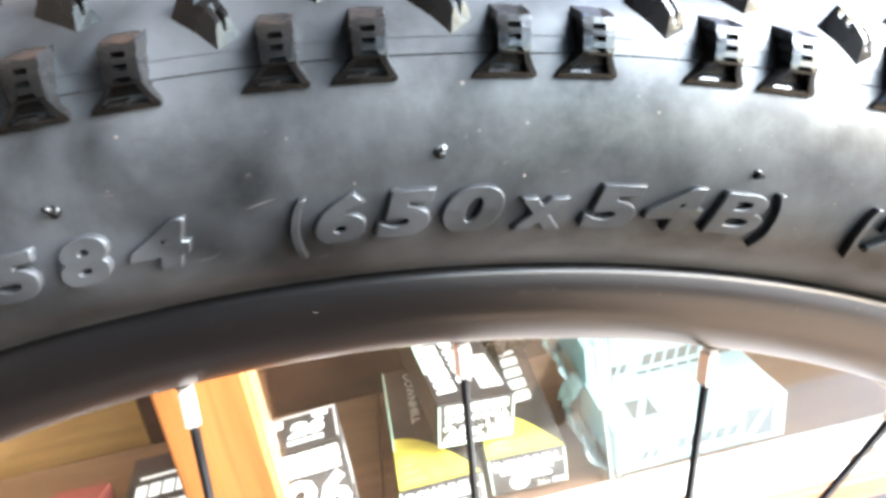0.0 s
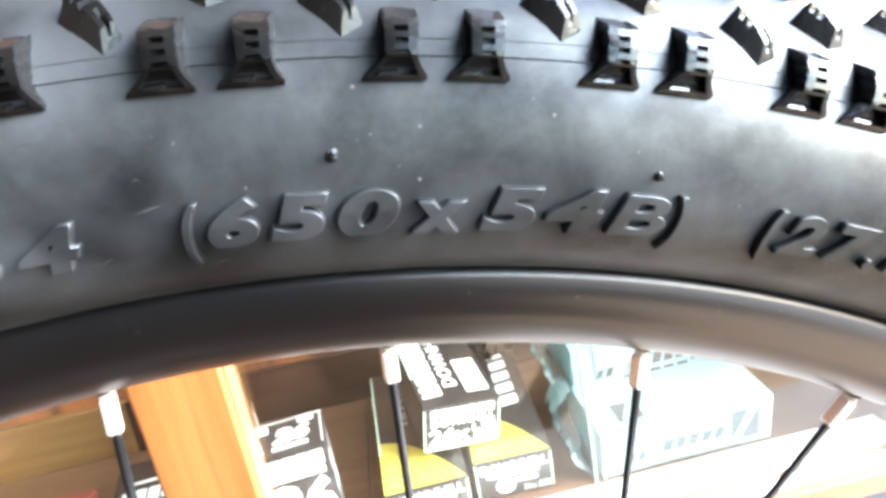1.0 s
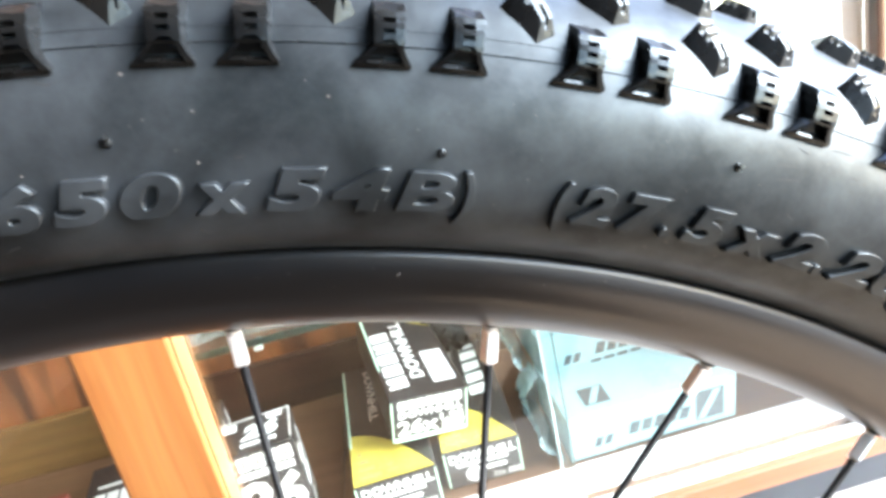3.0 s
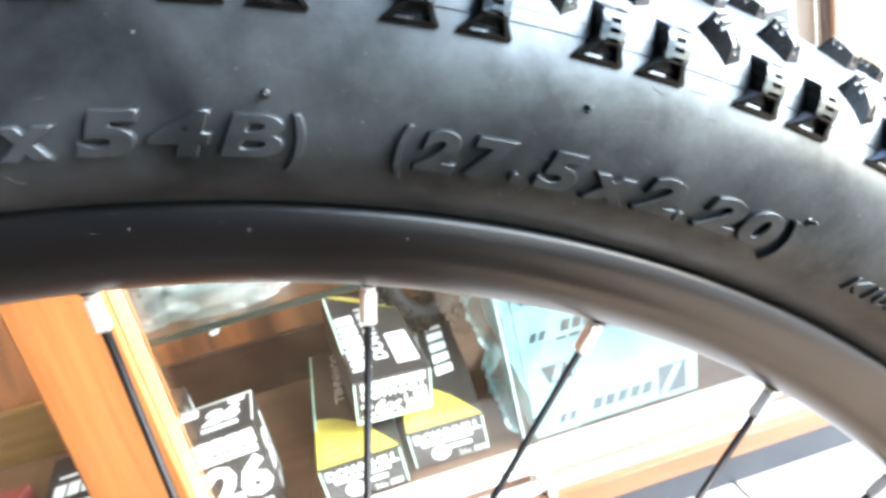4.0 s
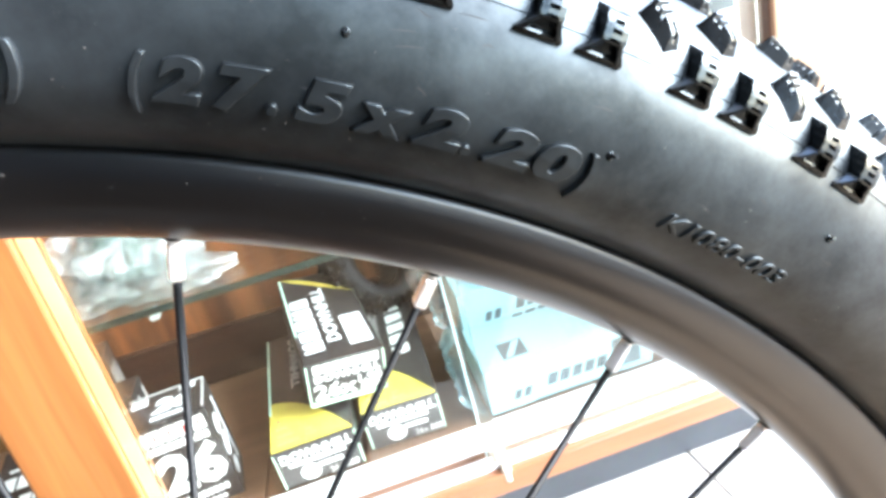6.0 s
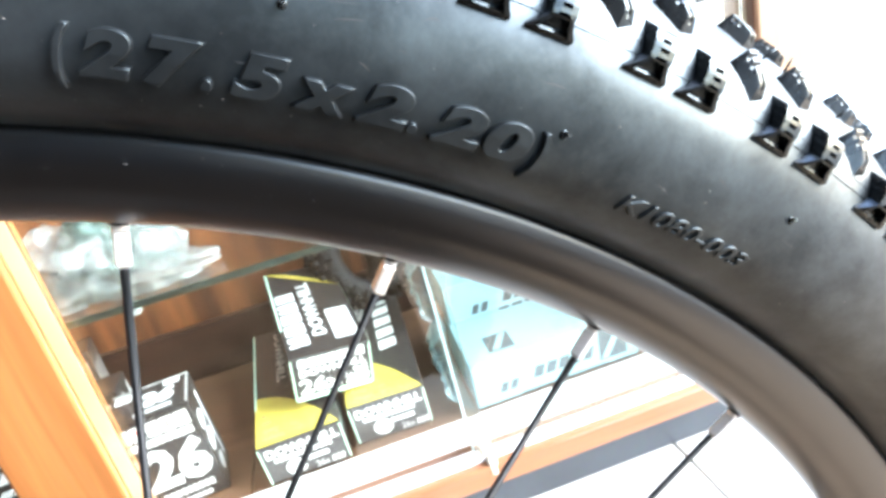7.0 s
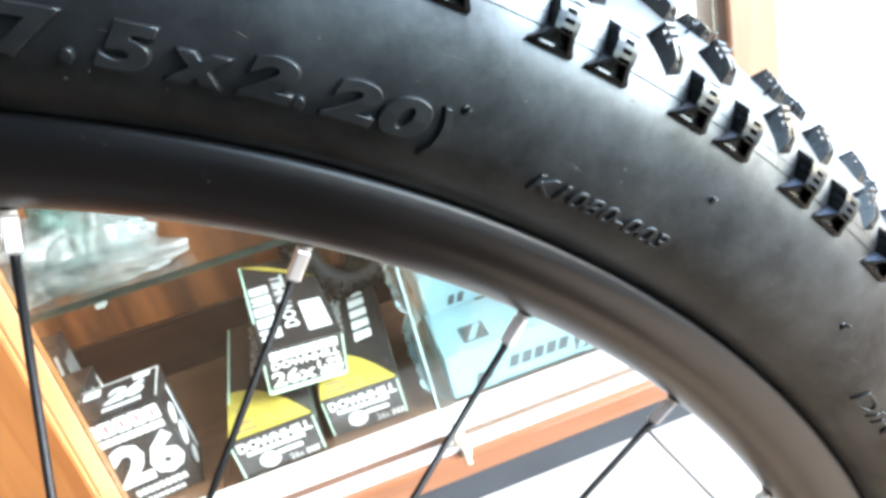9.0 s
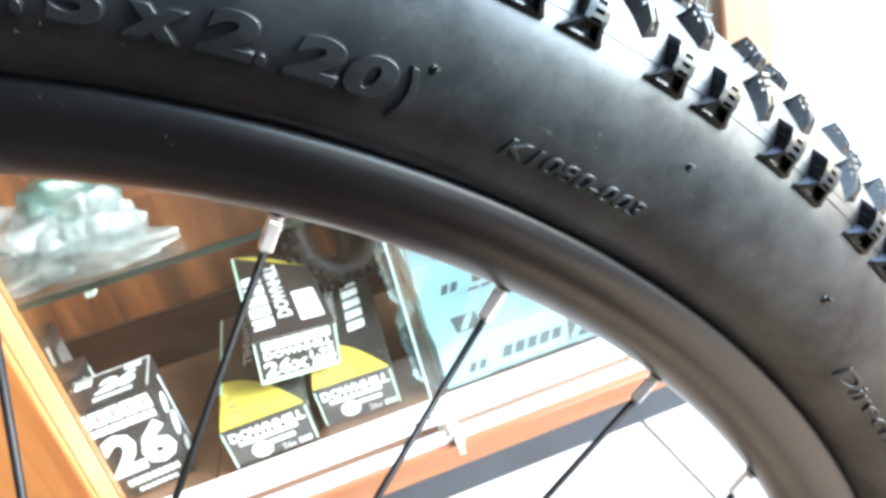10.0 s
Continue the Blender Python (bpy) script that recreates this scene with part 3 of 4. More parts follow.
lettering(list(zip("(650x54B)", (4.15, 4.75, 6.30, 8.10, 10.0, 11.92, 13.75, 15.60, 17.35), (4.70, 6.16, 8.0, 9.82, 11.62, 13.72, 15.50, 17.40, 17.98))), .3086, .3150)
lettering(list(zip("(27.5x2.20)", (20.50, 21.05, 22.62, 24.10, 24.85, 26.52, 28.38, 29.97, 30.72, 32.42, 33.95), (20.97, 22.42, 24.20, 24.42, 26.42, 28.30, 30.05, 30.32, 32.42, 34.0, 34.62))), .3086, .3150)
lettering(list(zip("54-584", (-8.3, -6.6, -4.7, -3.35, -1.65, 0.05), (-6.8, -4.9, -3.7, -1.95, -0.25, 1.72))), .3086, .3150)
lettering([("K1080-003", 37.9, 43.95)], .3072, .3108, 0.0007, 0.0, 0.25, .03)
lettering([("Direction", 57.3, 66.0)], .3072, .3114, 0.0006, 0.0, 0.15, .03)

# pale specks of dust on the sidewall and the rim
for owner, section, lo, hi, count in ((tyre, PROFILE, .304, .330, 130), (rim, None, .283, .297, 150)):
    specks = bmesh.new()
    for k in range(count):
        phi, q = random.uniform(-12, 75), random.random() ** 1.2
        if section:
            r, y, nr, ny = surface(arc_at(lo + q * (hi - lo)))
        else:
            r = lo + q * (hi - lo)
            i = next(j for j in range(len(RIM_SECTION) - 1) if RIM_SECTION[j + 1][0] <= r <= RIM_SECTION[j][0] and RIM_SECTION[j][1] > .0136 or j == len(RIM_SECTION) - 2 or (RIM_SECTION[j + 1][0] <= r <= RIM_SECTION[j][0] and j > 2))
            (ra, ya), (rb, yb) = RIM_SECTION[i], RIM_SECTION[i + 1]
            t = (r - ra) / (rb - ra)
            y, d = ya + t * (yb - ya), math.hypot(rb - ra, yb - ya)
            nr, ny = (yb - ya) / d, -(rb - ra) / d
            if ny < 0:
                nr, ny = -nr, -ny
        c = round_the_hub(phi, r + nr * .0001, -(y + ny * .0001))
        n = round_the_hub(phi, nr, -ny)
        u = n.orthogonal().normalized()
        w = n.cross(u)
        if not section and k % 2:
            # short scratches along the rim
            u = (round_the_hub(phi + .1, r, -y) - round_the_hub(phi - .1, r, -y)).normalized()
            u = (u + n.cross(u) * random.uniform(-.5, .5)).normalized()
            w = n.cross(u)
            long = random.uniform(.0003, .0011)
            specks.faces.new([specks.verts.new(c + long * a * u + .00005 * b * w) for a, b in ((-1, 0), (0, -1), (1, 0), (0, 1))])
            continue
        size, turn, thin = random.choice((.00012, .00016, .0002, .0003)), random.uniform(0, 6.3), random.uniform(.3, 1)
        specks.faces.new([specks.verts.new(c + size * (math.cos(turn + a) * u + thin * math.sin(turn + a) * w) + n * .00004 * (a % 2)) for a in (0, 1.2, 2.6, 3.9, 5.2)])
    tagged(part("dust_specks", specks, DUST, owner, "fine pale dust specks"), kind="stuff")

# faint scuffs and rubbed streaks on the sidewall
scuffs = bmesh.new()
for k in range(46):
    phi, r0 = random.uniform(-6, 62), random.uniform(.3045, .3300)
    wide, bend, climb = random.uniform(.2, .9), random.uniform(-.0006, .0006), random.uniform(-.0012, .0012)
    thick = random.uniform(.00006, .00016)
    rows = []
    for i in range(7):
        u = i / 6
        r, y, nr, ny = surface(arc_at(r0 + climb * u + bend * math.sin(math.pi * u)))
        q = thick * math.sin(math.pi * (u * .9 + .05))
        rows.append([scuffs.verts.new(round_the_hub(phi + wide * u, r + nr * .00008 + e * q, -(y + ny * .00008))) for e in (-1, 1)])
    for p, q in zip(rows, rows[1:]):
        scuffs.faces.new((p[0], p[1], q[1], q[0]))
tagged(part("scuffing", scuffs, SCUFF, tyre, "faint grey scuffs on the sidewall"), kind="stuff")

# broken pale line of mould flash where the bead meets the rim
flash = bmesh.new()
for k in range(-60, 420):
    if random.random() < .45:
        continue
    a, b = k * .15, k * .15 + random.uniform(.06, .15)
    r0 = random.uniform(.29975, .29990)
    r, y, nr, ny = surface(arc_at(r0))
    lift = [(round_the_hub(p, r + q + nr * .00012, -(y + q * 1.6 + ny * .00012))) for p, q in ((a, 0), (b, 0), (b, .00010), (a, .00010))]
    flash.faces.new([flash.verts.new(v) for v in lift])
tagged(part("bead_flash", flash, DUST, tyre, "broken pale line of mould flash"), kind="stuff")

# ---------------------------------------------------------------- ground, raised shop floor, walls
STEP_Z = 0.17
# Unseen ground patches, laid out to brighten or darken reflections in the wheel
tagged(link("ground", slab(-30, 30, -30, 0.12, -0.3, -0.0100), DARK_GROUND), kind="structure", label="unseen dark brown ground that darkens the wheel's reflections", category="ground")
tagged(link("pavement", block(block(slab(0.03, 0.23, -0.16, 0.118, -0.29, -0.004), 0.2304, 0.33, -0.80, 0.118, -0.285, -0.002), 0.3304, 30, -0.80, 0.118, -0.28, 0.0), BEIGE_GROUND), kind="structure", label="unseen beige ground that brightens the rim's reflections", category="pavement")
tagged(link("road", slab(1.00, 30, -30, -0.1602, -0.29, -0.004), PALE_GROUND), kind="structure", label="unseen warm grey ground that brightens the tyre's reflections", category="road")
tagged(link("kerb", slab(-1.0, 0.0298, -0.13, 0.115, -0.29, -0.004), BROWN_GROUND), kind="structure", label="unseen brown ground that tints the rim's lower reflection", category="kerb")
tagged(link("floor", slab(-0.008, 30, 0.12, 30, -0.3, STEP_Z - 0.003), GROUT), kind="structure", label="raised shop floor of cream tiles", category="floor")
# Two unseen dark pieces added under the rim to darken its left reflection
tagged(link("threshold", slab(-0.955, 0.07, 0.116, 0.318, -0.29, STEP_Z + .006, .003), DARK_PATCH), kind="structure", label="unseen dark brown board that darkens the rim's reflection", category="threshold")
tagged(link("dark_floor", slab(-30, -0.0085, 0.12, 30, -0.3, STEP_Z), DARK_PATCH), kind="structure", label="unseen dark brown floor half that darkens the rim's reflection", category="floor")
# Everything from here to the ceiling is unseen, added to close and shape the light
tagged(link("wall_north", slab(-1.16, 1.0, 3.2, 3.4, -0.3, 3.0), PLASTER), kind="structure", label="cream plastered back wall", category="wall")
tagged(link("west_blocker", slab(-1.16, -0.96, -1.5, 3.4, -0.3, 3.0), DARK_BLOCKER), kind="structure", label="unseen dark brown sheet that darkens the tyre's left side", category="wall")
tagged(link("south_blocker", slab(-1.16, 0.34, -1.7, -1.5, -0.3, 2.6), BLUE_BLOCKER), kind="structure", label="unseen dark blue sheet for the wheel to reflect", category="wall")
tagged(link("awning", slab(0.3404, 1.25, -1.56, -1.5, 1.10, 2.55), BLUE_BLOCKER), kind="structure", label="unseen dark blue sheet that darkens the tread's flanks", category="awning")
tagged(link("canopy", slab(-0.96, 1.30, -1.5, 0.248, 2.55, 2.62), DARK_BLOCKER), kind="structure", label="unseen dark sheet overhead that blocks sky light", category="canopy")
tagged(link("ceiling", slab(-0.96, 1.0, 0.25, 3.2, 2.8, 3.0), CEILING), kind="structure", label="unseen greyish white ceiling, toned to dim the tread", category="ceiling")

# ---------------------------------------------------------------- display cabinet
FRONT, DEEP = 0.355, 0.735
cabinet = empty("display_cabinet", 0.2, 0.55, STEP_Z, label="honey wood display cabinet with glass front and shelf", category="display cabinet")


def cab(name, bm, mat, label="", smooth=False):
    bmesh.ops.translate(bm, verts=bm.verts[:], vec=(-0.2, -0.55, -STEP_Z))
    return part(name, bm, mat, cabinet, label, smooth)


LEFT, RIGHT, TOP = -0.95, 0.566, 1.02
cab("plinth", slab(LEFT, RIGHT, FRONT - .010, DEEP, STEP_Z, .204, .002), PLINTH, "slate grey plinth")
cab("bottom_rail", slab(LEFT, RIGHT, FRONT - .014, FRONT + .012, .204, .229, .003), WOOD_X)
cab("floor_board", slab(LEFT + .01, -.0318, FRONT + .012, DEEP - .012, .206, .2395, .0008), BROWN_X, "brown veneer cabinet floor")
cab("floor_board", slab(-.0306, RIGHT - .01, FRONT + .012, DEEP - .012, .206, .2395, .0008), BROWN_X)
# Added strips: shade painted low behind the boxes, lit brown in the next bay
cab("back_tone_strip", slab(LEFT + .015, -.3605, DEEP - .026, DEEP - .0125, .2395, .318, .002), LIT_BOARD, "warm brown strip painted as the lit lower back")
cab("back_tone_strip", slab(-.3595, RIGHT - .015, DEEP - .026, DEEP - .0125, .2395, .318, .002), SHADED_WOOD, "dark strip painted as the shade low on the back")
for x0, x1 in ((LEFT + .07, -.176), (-.099, .512)):
    cab("door_track", slab(x0, x1, FRONT + .013, FRONT + .052, .230, .2440, .001), WHITE, "white sliding door track")
    cab("track_lip", block(slab(x0, x1, FRONT - .0055, FRONT + .0015, .2292, .2368, .0006), x0, x1, FRONT + .0010, FRONT + .0128, .2293, .2318), WHITE, "white lip of the door track")
# The right post gets the paler wood in place of strong sunlight
for x0, x1, mat in ((LEFT, LEFT + .07, WOOD), (-.175, -.1010, WOOD), (.5162, RIGHT, SUNLIT_WOOD)):
    cab("post", slab(x0, x1, FRONT - .010, FRONT + .037, .229, TOP, .003), mat, "end post painted pale as if sunlit" if mat is SUNLIT_WOOD else "")
# Thin added facing: daylight on the post's right side, as a paler colour
cab("lit_side_strip", slab(-.1008, -.0992, FRONT - .0060, FRONT + .024, .2292, TOP - .001, .0005), LIT_SIDE_WOOD, "paler facing painted as the post's lit side")
cab("edge_strip", slab(.5142, .5160, FRONT - .009, FRONT + .0015, .229, TOP, .001), BROWN, "thin brown edge strip")
cab("top_rail", slab(LEFT, RIGHT, FRONT - .014, FRONT + .035, TOP, TOP + .05, .004), WOOD_X)
cab("back_panel", slab(LEFT, RIGHT, DEEP - .012, DEEP, .204, TOP + .05, .001), BROWN, "brown wood veneer back panel")
cab("side_panel", slab(LEFT, LEFT + .015, FRONT + .035, DEEP - .012, .204, TOP + .05, .001), BROWN)
cab("side_panel", slab(RIGHT - .015, RIGHT, FRONT + .037, DEEP - .012, .204, .470, .001), SUNLIT_WOOD)
side_pane = cab("side_pane", slab(RIGHT - .010, RIGHT - .005, FRONT + .037, DEEP - .012, .4704, TOP + .05, .001), GLASS, "clear glass side pane")
side_pane.visible_shadow = False
cab("top_panel", slab(LEFT, RIGHT, FRONT - .014, DEEP, TOP + .051, TOP + .069, .003), WOOD_X, "honey wood cabinet top")
shelf = cab("glass_shelf", slab(-.166, .550, .390, DEEP - .014, .4685, .4745, .0008), GLASS, "clear glass shelf with a green edge")
shelf.visible_shadow = False
cab("shelf_edge", slab(-.166, .550, .3885, .3899, .4684, .4746, .0004), GLASS_EDGE, "green polished glass edge")
for x in (-.05, .35):
    clip = bmesh.new()
    rod(clip, (x, .391, .4650), (x, .401, .4650), .0027, .0027, 14)
    block(clip, x + .001, x + .0045, .391, .401, .4622, .4682, .001)
    cab("shelf_clip", clip, CLIP, "clear plastic shelf clip")
for x0, x1 in ((-.099, .207), (LEFT + .07, -.176)):
    back_pane = cab("sliding_pane", slab(x0, x1, FRONT + .018, FRONT + .023, .2442, TOP - .004, .0008), PANE_GLASS, "clear sliding glass pane")
    back_pane.visible_shadow = False
lock = bmesh.new()
rod(lock, (.200, FRONT - .009, .2440), (.200, FRONT + .001, .2440), .0062, .0070, 16)
rod(lock, (.203, FRONT - .010, .2350), (.203, FRONT - .010, .2180), .0045, .0050, 14)
cab("pane_lock", lock, BRASS, "pale plastic pane lock", True)
front_pane = cab("sliding_pane", slab(.191, .512, FRONT + .002, FRONT + .007, .232, TOP - .004, .0008), PANE_GLASS, "clear sliding glass pane")
front_pane.visible_shadow = False
edge_strip = slab(.1893, .1908, FRONT + .002, FRONT + .007, .232, TOP - .004, .0006)
cab("pane_edge", edge_strip, PANE_EDGE, "pale ground edge of the glass pane")


# ---------------------------------------------------------------- boxes
def card_box(label, w, d, h, m, mats, name="tube_box", group="boxed inner tubes"):
    """A printed card box; local x across the front, y to the back, z up. Returns the thing."""
    root = new(name)
    root.matrix_basis = m
    tagged(root, label=label, category="box", group=group)
    b = slab(0, w, 0, d, 0, h, 0.0012)
    part("carton", b, mats, root)
    return root


def stamp(root, w, d, h, face, shapes, mat, name="print", lift=0.0004):
    """Flat printed shapes on one face of a box: outlines in (across, up) metres."""
    bm = bmesh.new()
    put = {"front": lambda u, v: (u, -lift, v), "top": lambda u, v: (u, v, h + lift), "right": lambda u, v: (w + lift, u, v), "left": lambda u, v: (-lift, d - u, v)}[face]
    for sh in shapes:
        bm.faces.new([bm.verts.new(put(u, v)) for u, v in sh])
    return part(name, bm, mat, root)


def rect(u0, v0, u1, v1, slant=0.0):
    return [(u0, v0), (u1, v0), (u1 + slant, v1), (u0 + slant, v1)]


def bars(u0, v0, u1, v1, n, gap=0.18, slant=0.0, skip=()):
    """A row of plain blocks in place of a name that is not to be lettered."""
    step = (u1 - u0) / n
    return [rect(u0 + i * step, v0, u0 + (i + 1 - gap) * step, v1, slant) for i in range(n) if i not in skip]


def disc(u, v, r, n=20):
    return [(u + r * math.cos(2 * math.pi * i / n), v + r * math.sin(2 * math.pi * i / n)) for i in range(n)]


def print_text(root, w, d, h, face, body, u0, v0, u1, v1, mat, bold=0.02, shear=0.0, turn=0, lift=0.0005):
    """Flat printed words fitted into a rectangle of a face; turn 1: running from front to back, -1: from back to front."""
    me = text_mesh(body, bold, shear, 0.0, 0.0, 2)
    bm = bmesh.new()
    bm.from_mesh(me)
    bpy.data.meshes.remove(me)
    xs, ys = [v.co.x for v in bm.verts], [v.co.y for v in bm.verts]
    put = {"front": lambda u, v: (u, -lift, v), "top": lambda u, v: (u, v, h + lift), "right": lambda u, v: (w + lift, u, v)}[face]
    for v in bm.verts:
        a, b = (v.co.x - min(xs)) / (max(xs) - min(xs)), (v.co.y - min(ys)) / (max(ys) - min(ys))
        if turn == -1:
            a, b = b, 1 - a
        elif turn == 1:
            a, b = 1 - b, a
        v.co = put(u0 + a * (u1 - u0), v0 + b * (v1 - v0))
    return part("print", bm, mat, root)


def downhill_box(label, m, w=.084, d=.200, h=.050, big=False):
    r = card_box(label, w, d, h, m, CARD_BLACK)
    k = d / .135
    # a yellow quarter round runs out along one end of the top
    bow = [(.001 + (w - .002) * i / 14, .001 + .050 * k * (1 - (i / 14) ** 1.9)) for i in range(15)]
    stamp(r, w, d, h, "top", [rect(.0008, .038 * k, .0028, d - .002)], CARD_GREEN, "green_seam", .0006)
    stamp(r, w, d, h, "front", [rect(.0008, .002, .0022, h - .002), rect(w - .0022, .002, w - .0008, h - .002)], CARD_GREEN, "green_seam", .0006)
    if big:
        back = [(.001 + (w - .002) * i / 14, d - .001 - .044 * k * (i / 14) ** 1.6) for i in range(15)]
        stamp(r, w, d, h, "top", [[(.001, d - .001)] + back[::-1]], CARD_YELLOW, "yellow_panel")
        stamp(r, w, d, h, "right", [rect(.003, h * .30, d - .003, h - .002)], CARD_GREEN, "green_strip", .0006)
        # a bold name in plain blocks, each with a nick or a counter cut out of it
        blocks = [(.012 * k + .0165 * k * i, .0268 * k + .0165 * k * i) for i in range(5)]
        stamp(r, w, d, h, "top", [[(.005, p), (.026, p + .002), (.026, q), (.005, q - .003)] for p, q in blocks], INK_WHITE, "print", .0006)
        stamp(r, w, d, h, "top", [[(u, p + .004), (u + .006, p + .0075), (u, p + .011)] for u, (p, q) in zip((.005, .020, .010, .005, .018), blocks)], CARD_BLACK, "print", .0009)
        print_text(r, w, d, h, "top", "DOWNHILL", .031, .022 * k, .046, .106 * k, INK_WHITE, .03, turn=1)
        stamp(r, w, d, h, "top", [rect(.052, .012 * k, .076, .054 * k)], INK_WHITE, "label_patch", .0006)
        stamp(r, w, d, h, "front", bars(.008, h - .0130, w - .006, h - .003, 7, .10), INK_WHITE)
        print_text(r, w, d, h, "front", "DOWNHILL", .008, h - .0235, w - .006, h - .0150, INK_WHITE, .04)
        print_text(r, w, d, h, "front", "26x", .006, .0085, .050, .0260, INK_WHITE, .03)
        print_text(r, w, d, h, "front", "1.95", .052, .0178, .077, .0262, INK_WHITE, .03)
        stamp(r, w, d, h, "front", bars(.053, .0080, .077, .0158, 4, .16, .002) + [rect(.052, .0164, .077, .0172)], INK_WHITE)
        stamp(r, w, d, h, "front", [rect(.003, .0008, w - .003, .0060)], CARD_GREEN, "green_strip")
    else:
        stamp(r, w, d, h, "top", [bow + [(.001, .001)]], CARD_YELLOW, "yellow_panel")
        stamp(r, w, d, h, "top", [[(.046, p), (.066, p + .003), (.066, q), (.046, q - .002)] for p, q in ((.052 * k + .015 * k * i, .0645 * k + .015 * k * i) for i in range(5))], INK_WHITE, "print", .0006)
        print_text(r, w, d, h, "top", "DOWNHILL", .026, .062 * k, .036, .126 * k, INK_DULL, turn=-1)
        stamp(r, w, d, h, "top", [rect(.008, .008 + .011 * i, .030 - .006 * i, .0115 + .011 * i) for i in range(4)] + [rect(.036, .010 + .008 * i, .048 - .005 * i, .0125 + .008 * i) for i in range(3)], BROWN_CARD, "print", .0008)
        stamp(r, w, d, h, "right", [rect(.006, h - .012, d - .02, h - .009)], CARD_GREEN, "green_strip", .0006)
        print_text(r, w, d, h, "front", "DOWNHILL", .006, h - .017, w - .005, h - .005, INK_WHITE, .04)
        stamp(r, w, d, h, "front", bars(.012, h - .0235, w - .014, h - .0185, 12, .15), INK_WHITE)
        stamp(r, w, d, h, "front", [disc(.030, .014, .0100), rect(.039, .0165, .064, .0215)], INK_WHITE, "valve_mark")
        stamp(r, w, d, h, "front", [disc(.030, .014, .0062)], INK_DULL, "valve_mark", .0007)
        print_text(r, w, d, h, "front", "26x", .048, .003, .062, .0115, INK_DULL, .02)
        stamp(r, w, d, h, "front", bars(.064, .003, .078, .0110, 3, .2, .001), INK_DULL)
    return r


downhill_box("black and yellow inner tube box lying in the cabinet", pose(-.0085, .4095, .2436, 8.5, 0, 1.2))
downhill_box("black and yellow inner tube box beside another", pose(.0835, .4255, .2436, 9, 0, -2.5), .081)
downhill_box("black inner tube box lying across two others", pose(.0378, .4335, .3090, 7.7, 8.2, 8.2), .082, .200, .052, True)

W, D, Hh = .075, .056, .115
kb = card_box("black upright inner tube box with large white figures", W, D, Hh, pose(-.1285, .4290, .2400, 7, 0, 6), CARD_BLACK)
print_text(kb, W, D, Hh, "top", "26", .024, .018, .062, .042, INK_WHITE, .06, .2)
stamp(kb, W, D, Hh, "top", bars(.024, .008, .060, .014, 9) + [rect(.004, .038, .02, .050), rect(.050, .044, .066, .052)], INK_WHITE)
stamp(kb, W, D, Hh, "front", bars(.004, .094, .072, .110, 5, .12), INK_WHITE)
stamp(kb, W, D, Hh, "front", [rect(.0085 + .0136 * i, .0975, .0110 + .0136 * i, .1065) for i in range(5)], INK_RED, "print", .0007)
stamp(kb, W, D, Hh, "front", bars(.010, .083, .070, .091, 9, .12), INK_WHITE)
print_text(kb, W, D, Hh, "front", "26", .008, .028, .072, .080, INK_WHITE, .045, .10)
stamp(kb, W, D, Hh, "front", bars(.016, .014, .066, .022, 9, .2), INK_WHITE)
stamp(kb, W, D, Hh, "front", bars(.022, .004, .060, .009, 7, .2), INK_WHITE)
stamp(kb, W, D, Hh, "top", [rect(.001, D - .004, W - .001, D - .001), rect(W - .003, .004, W - .001, D - .004)], INK_DULL, "white_seam", .0006)
stamp(kb, W, D, Hh, "right", [disc(.016, .082, .011), disc(.018, .054, .013), disc(.018, .024, .010), rect(.036, .015, .042, .10)], INK_WHITE)


def blue_box(label, m, w=.186, d=.105, h=.056):
    r = card_box(label, w, d, h, m, CARD_BLUE, "tube_carton", "pale blue cartons")
    stamp(r, w, d, h, "front", [rect(.140, .008, .172, .046)], INK_GREY)
    stamp(r, w, d, h, "front", [[(.142, .010), (.160, .044), (.168, .044), (.150, .010)]], CARD_BLUE, "slash", .0008)
    stamp(r, w, d, h, "front", bars(.064, .016, .134, .031, 5, .22, .004), INK_GREY)
    stamp(r, w, d, h, "front", bars(.026, .012, .048, .024, 2, .3, .004) + [rect(.05, .0015, .15, .0032)], INK_GREY)
    stamp(r, w, d, h, "top", [rect(.026, .012, .054, .040)], INK_GREY)
    stamp(r, w, d, h, "top", [[(.030, .014), (.044, .038), (.052, .038), (.038, .014)]], CARD_BLUE, "slash", .0008)
    print_text(r, w, d, h, "top", "TUBE", .100, .012, .116, .048, INK_TEAL, 0, 0, -1)
    print_text(r, w, d, h, "top", "INNER", .120, .012, .132, .048, INK_TEAL, 0, 0, -1)
    stamp(r, w, d, h, "top", bars(.060, .078, .140, .092, 5, .22, .004), INK_GREY)
    # loose clear wrapping gathered at one end
    wrap = bmesh.new()
    nu, nv = 26, 18
    sheet = [[wrap.verts.new((-.004 - .022 * math.sin(math.pi * j / nv) * (.35 + noise.voronoi(Vector((i * .22, j * .3, w * 40)))[0][1]) * .9,
                              .001 + (d - .002) * i / nu, .002 + (h + .004) * j / nv)) for j in range(nv + 1)] for i in range(nu + 1)]
    for i in range(nu):
        for j in range(nv):
            wrap.faces.new((sheet[i][j], sheet[i + 1][j], sheet[i + 1][j + 1], sheet[i][j + 1]))
    part("clear_wrapping", wrap, BAG_BLUE, r, "crumpled clear wrapping film", True)
    return r


blue_box("pale blue inner tube carton behind glass", pose(.213, .412, .2440, 8, 0, 0))
blue_box("pale blue inner tube carton on top of another", pose(.216, .488, .302, 8, 0, 0))

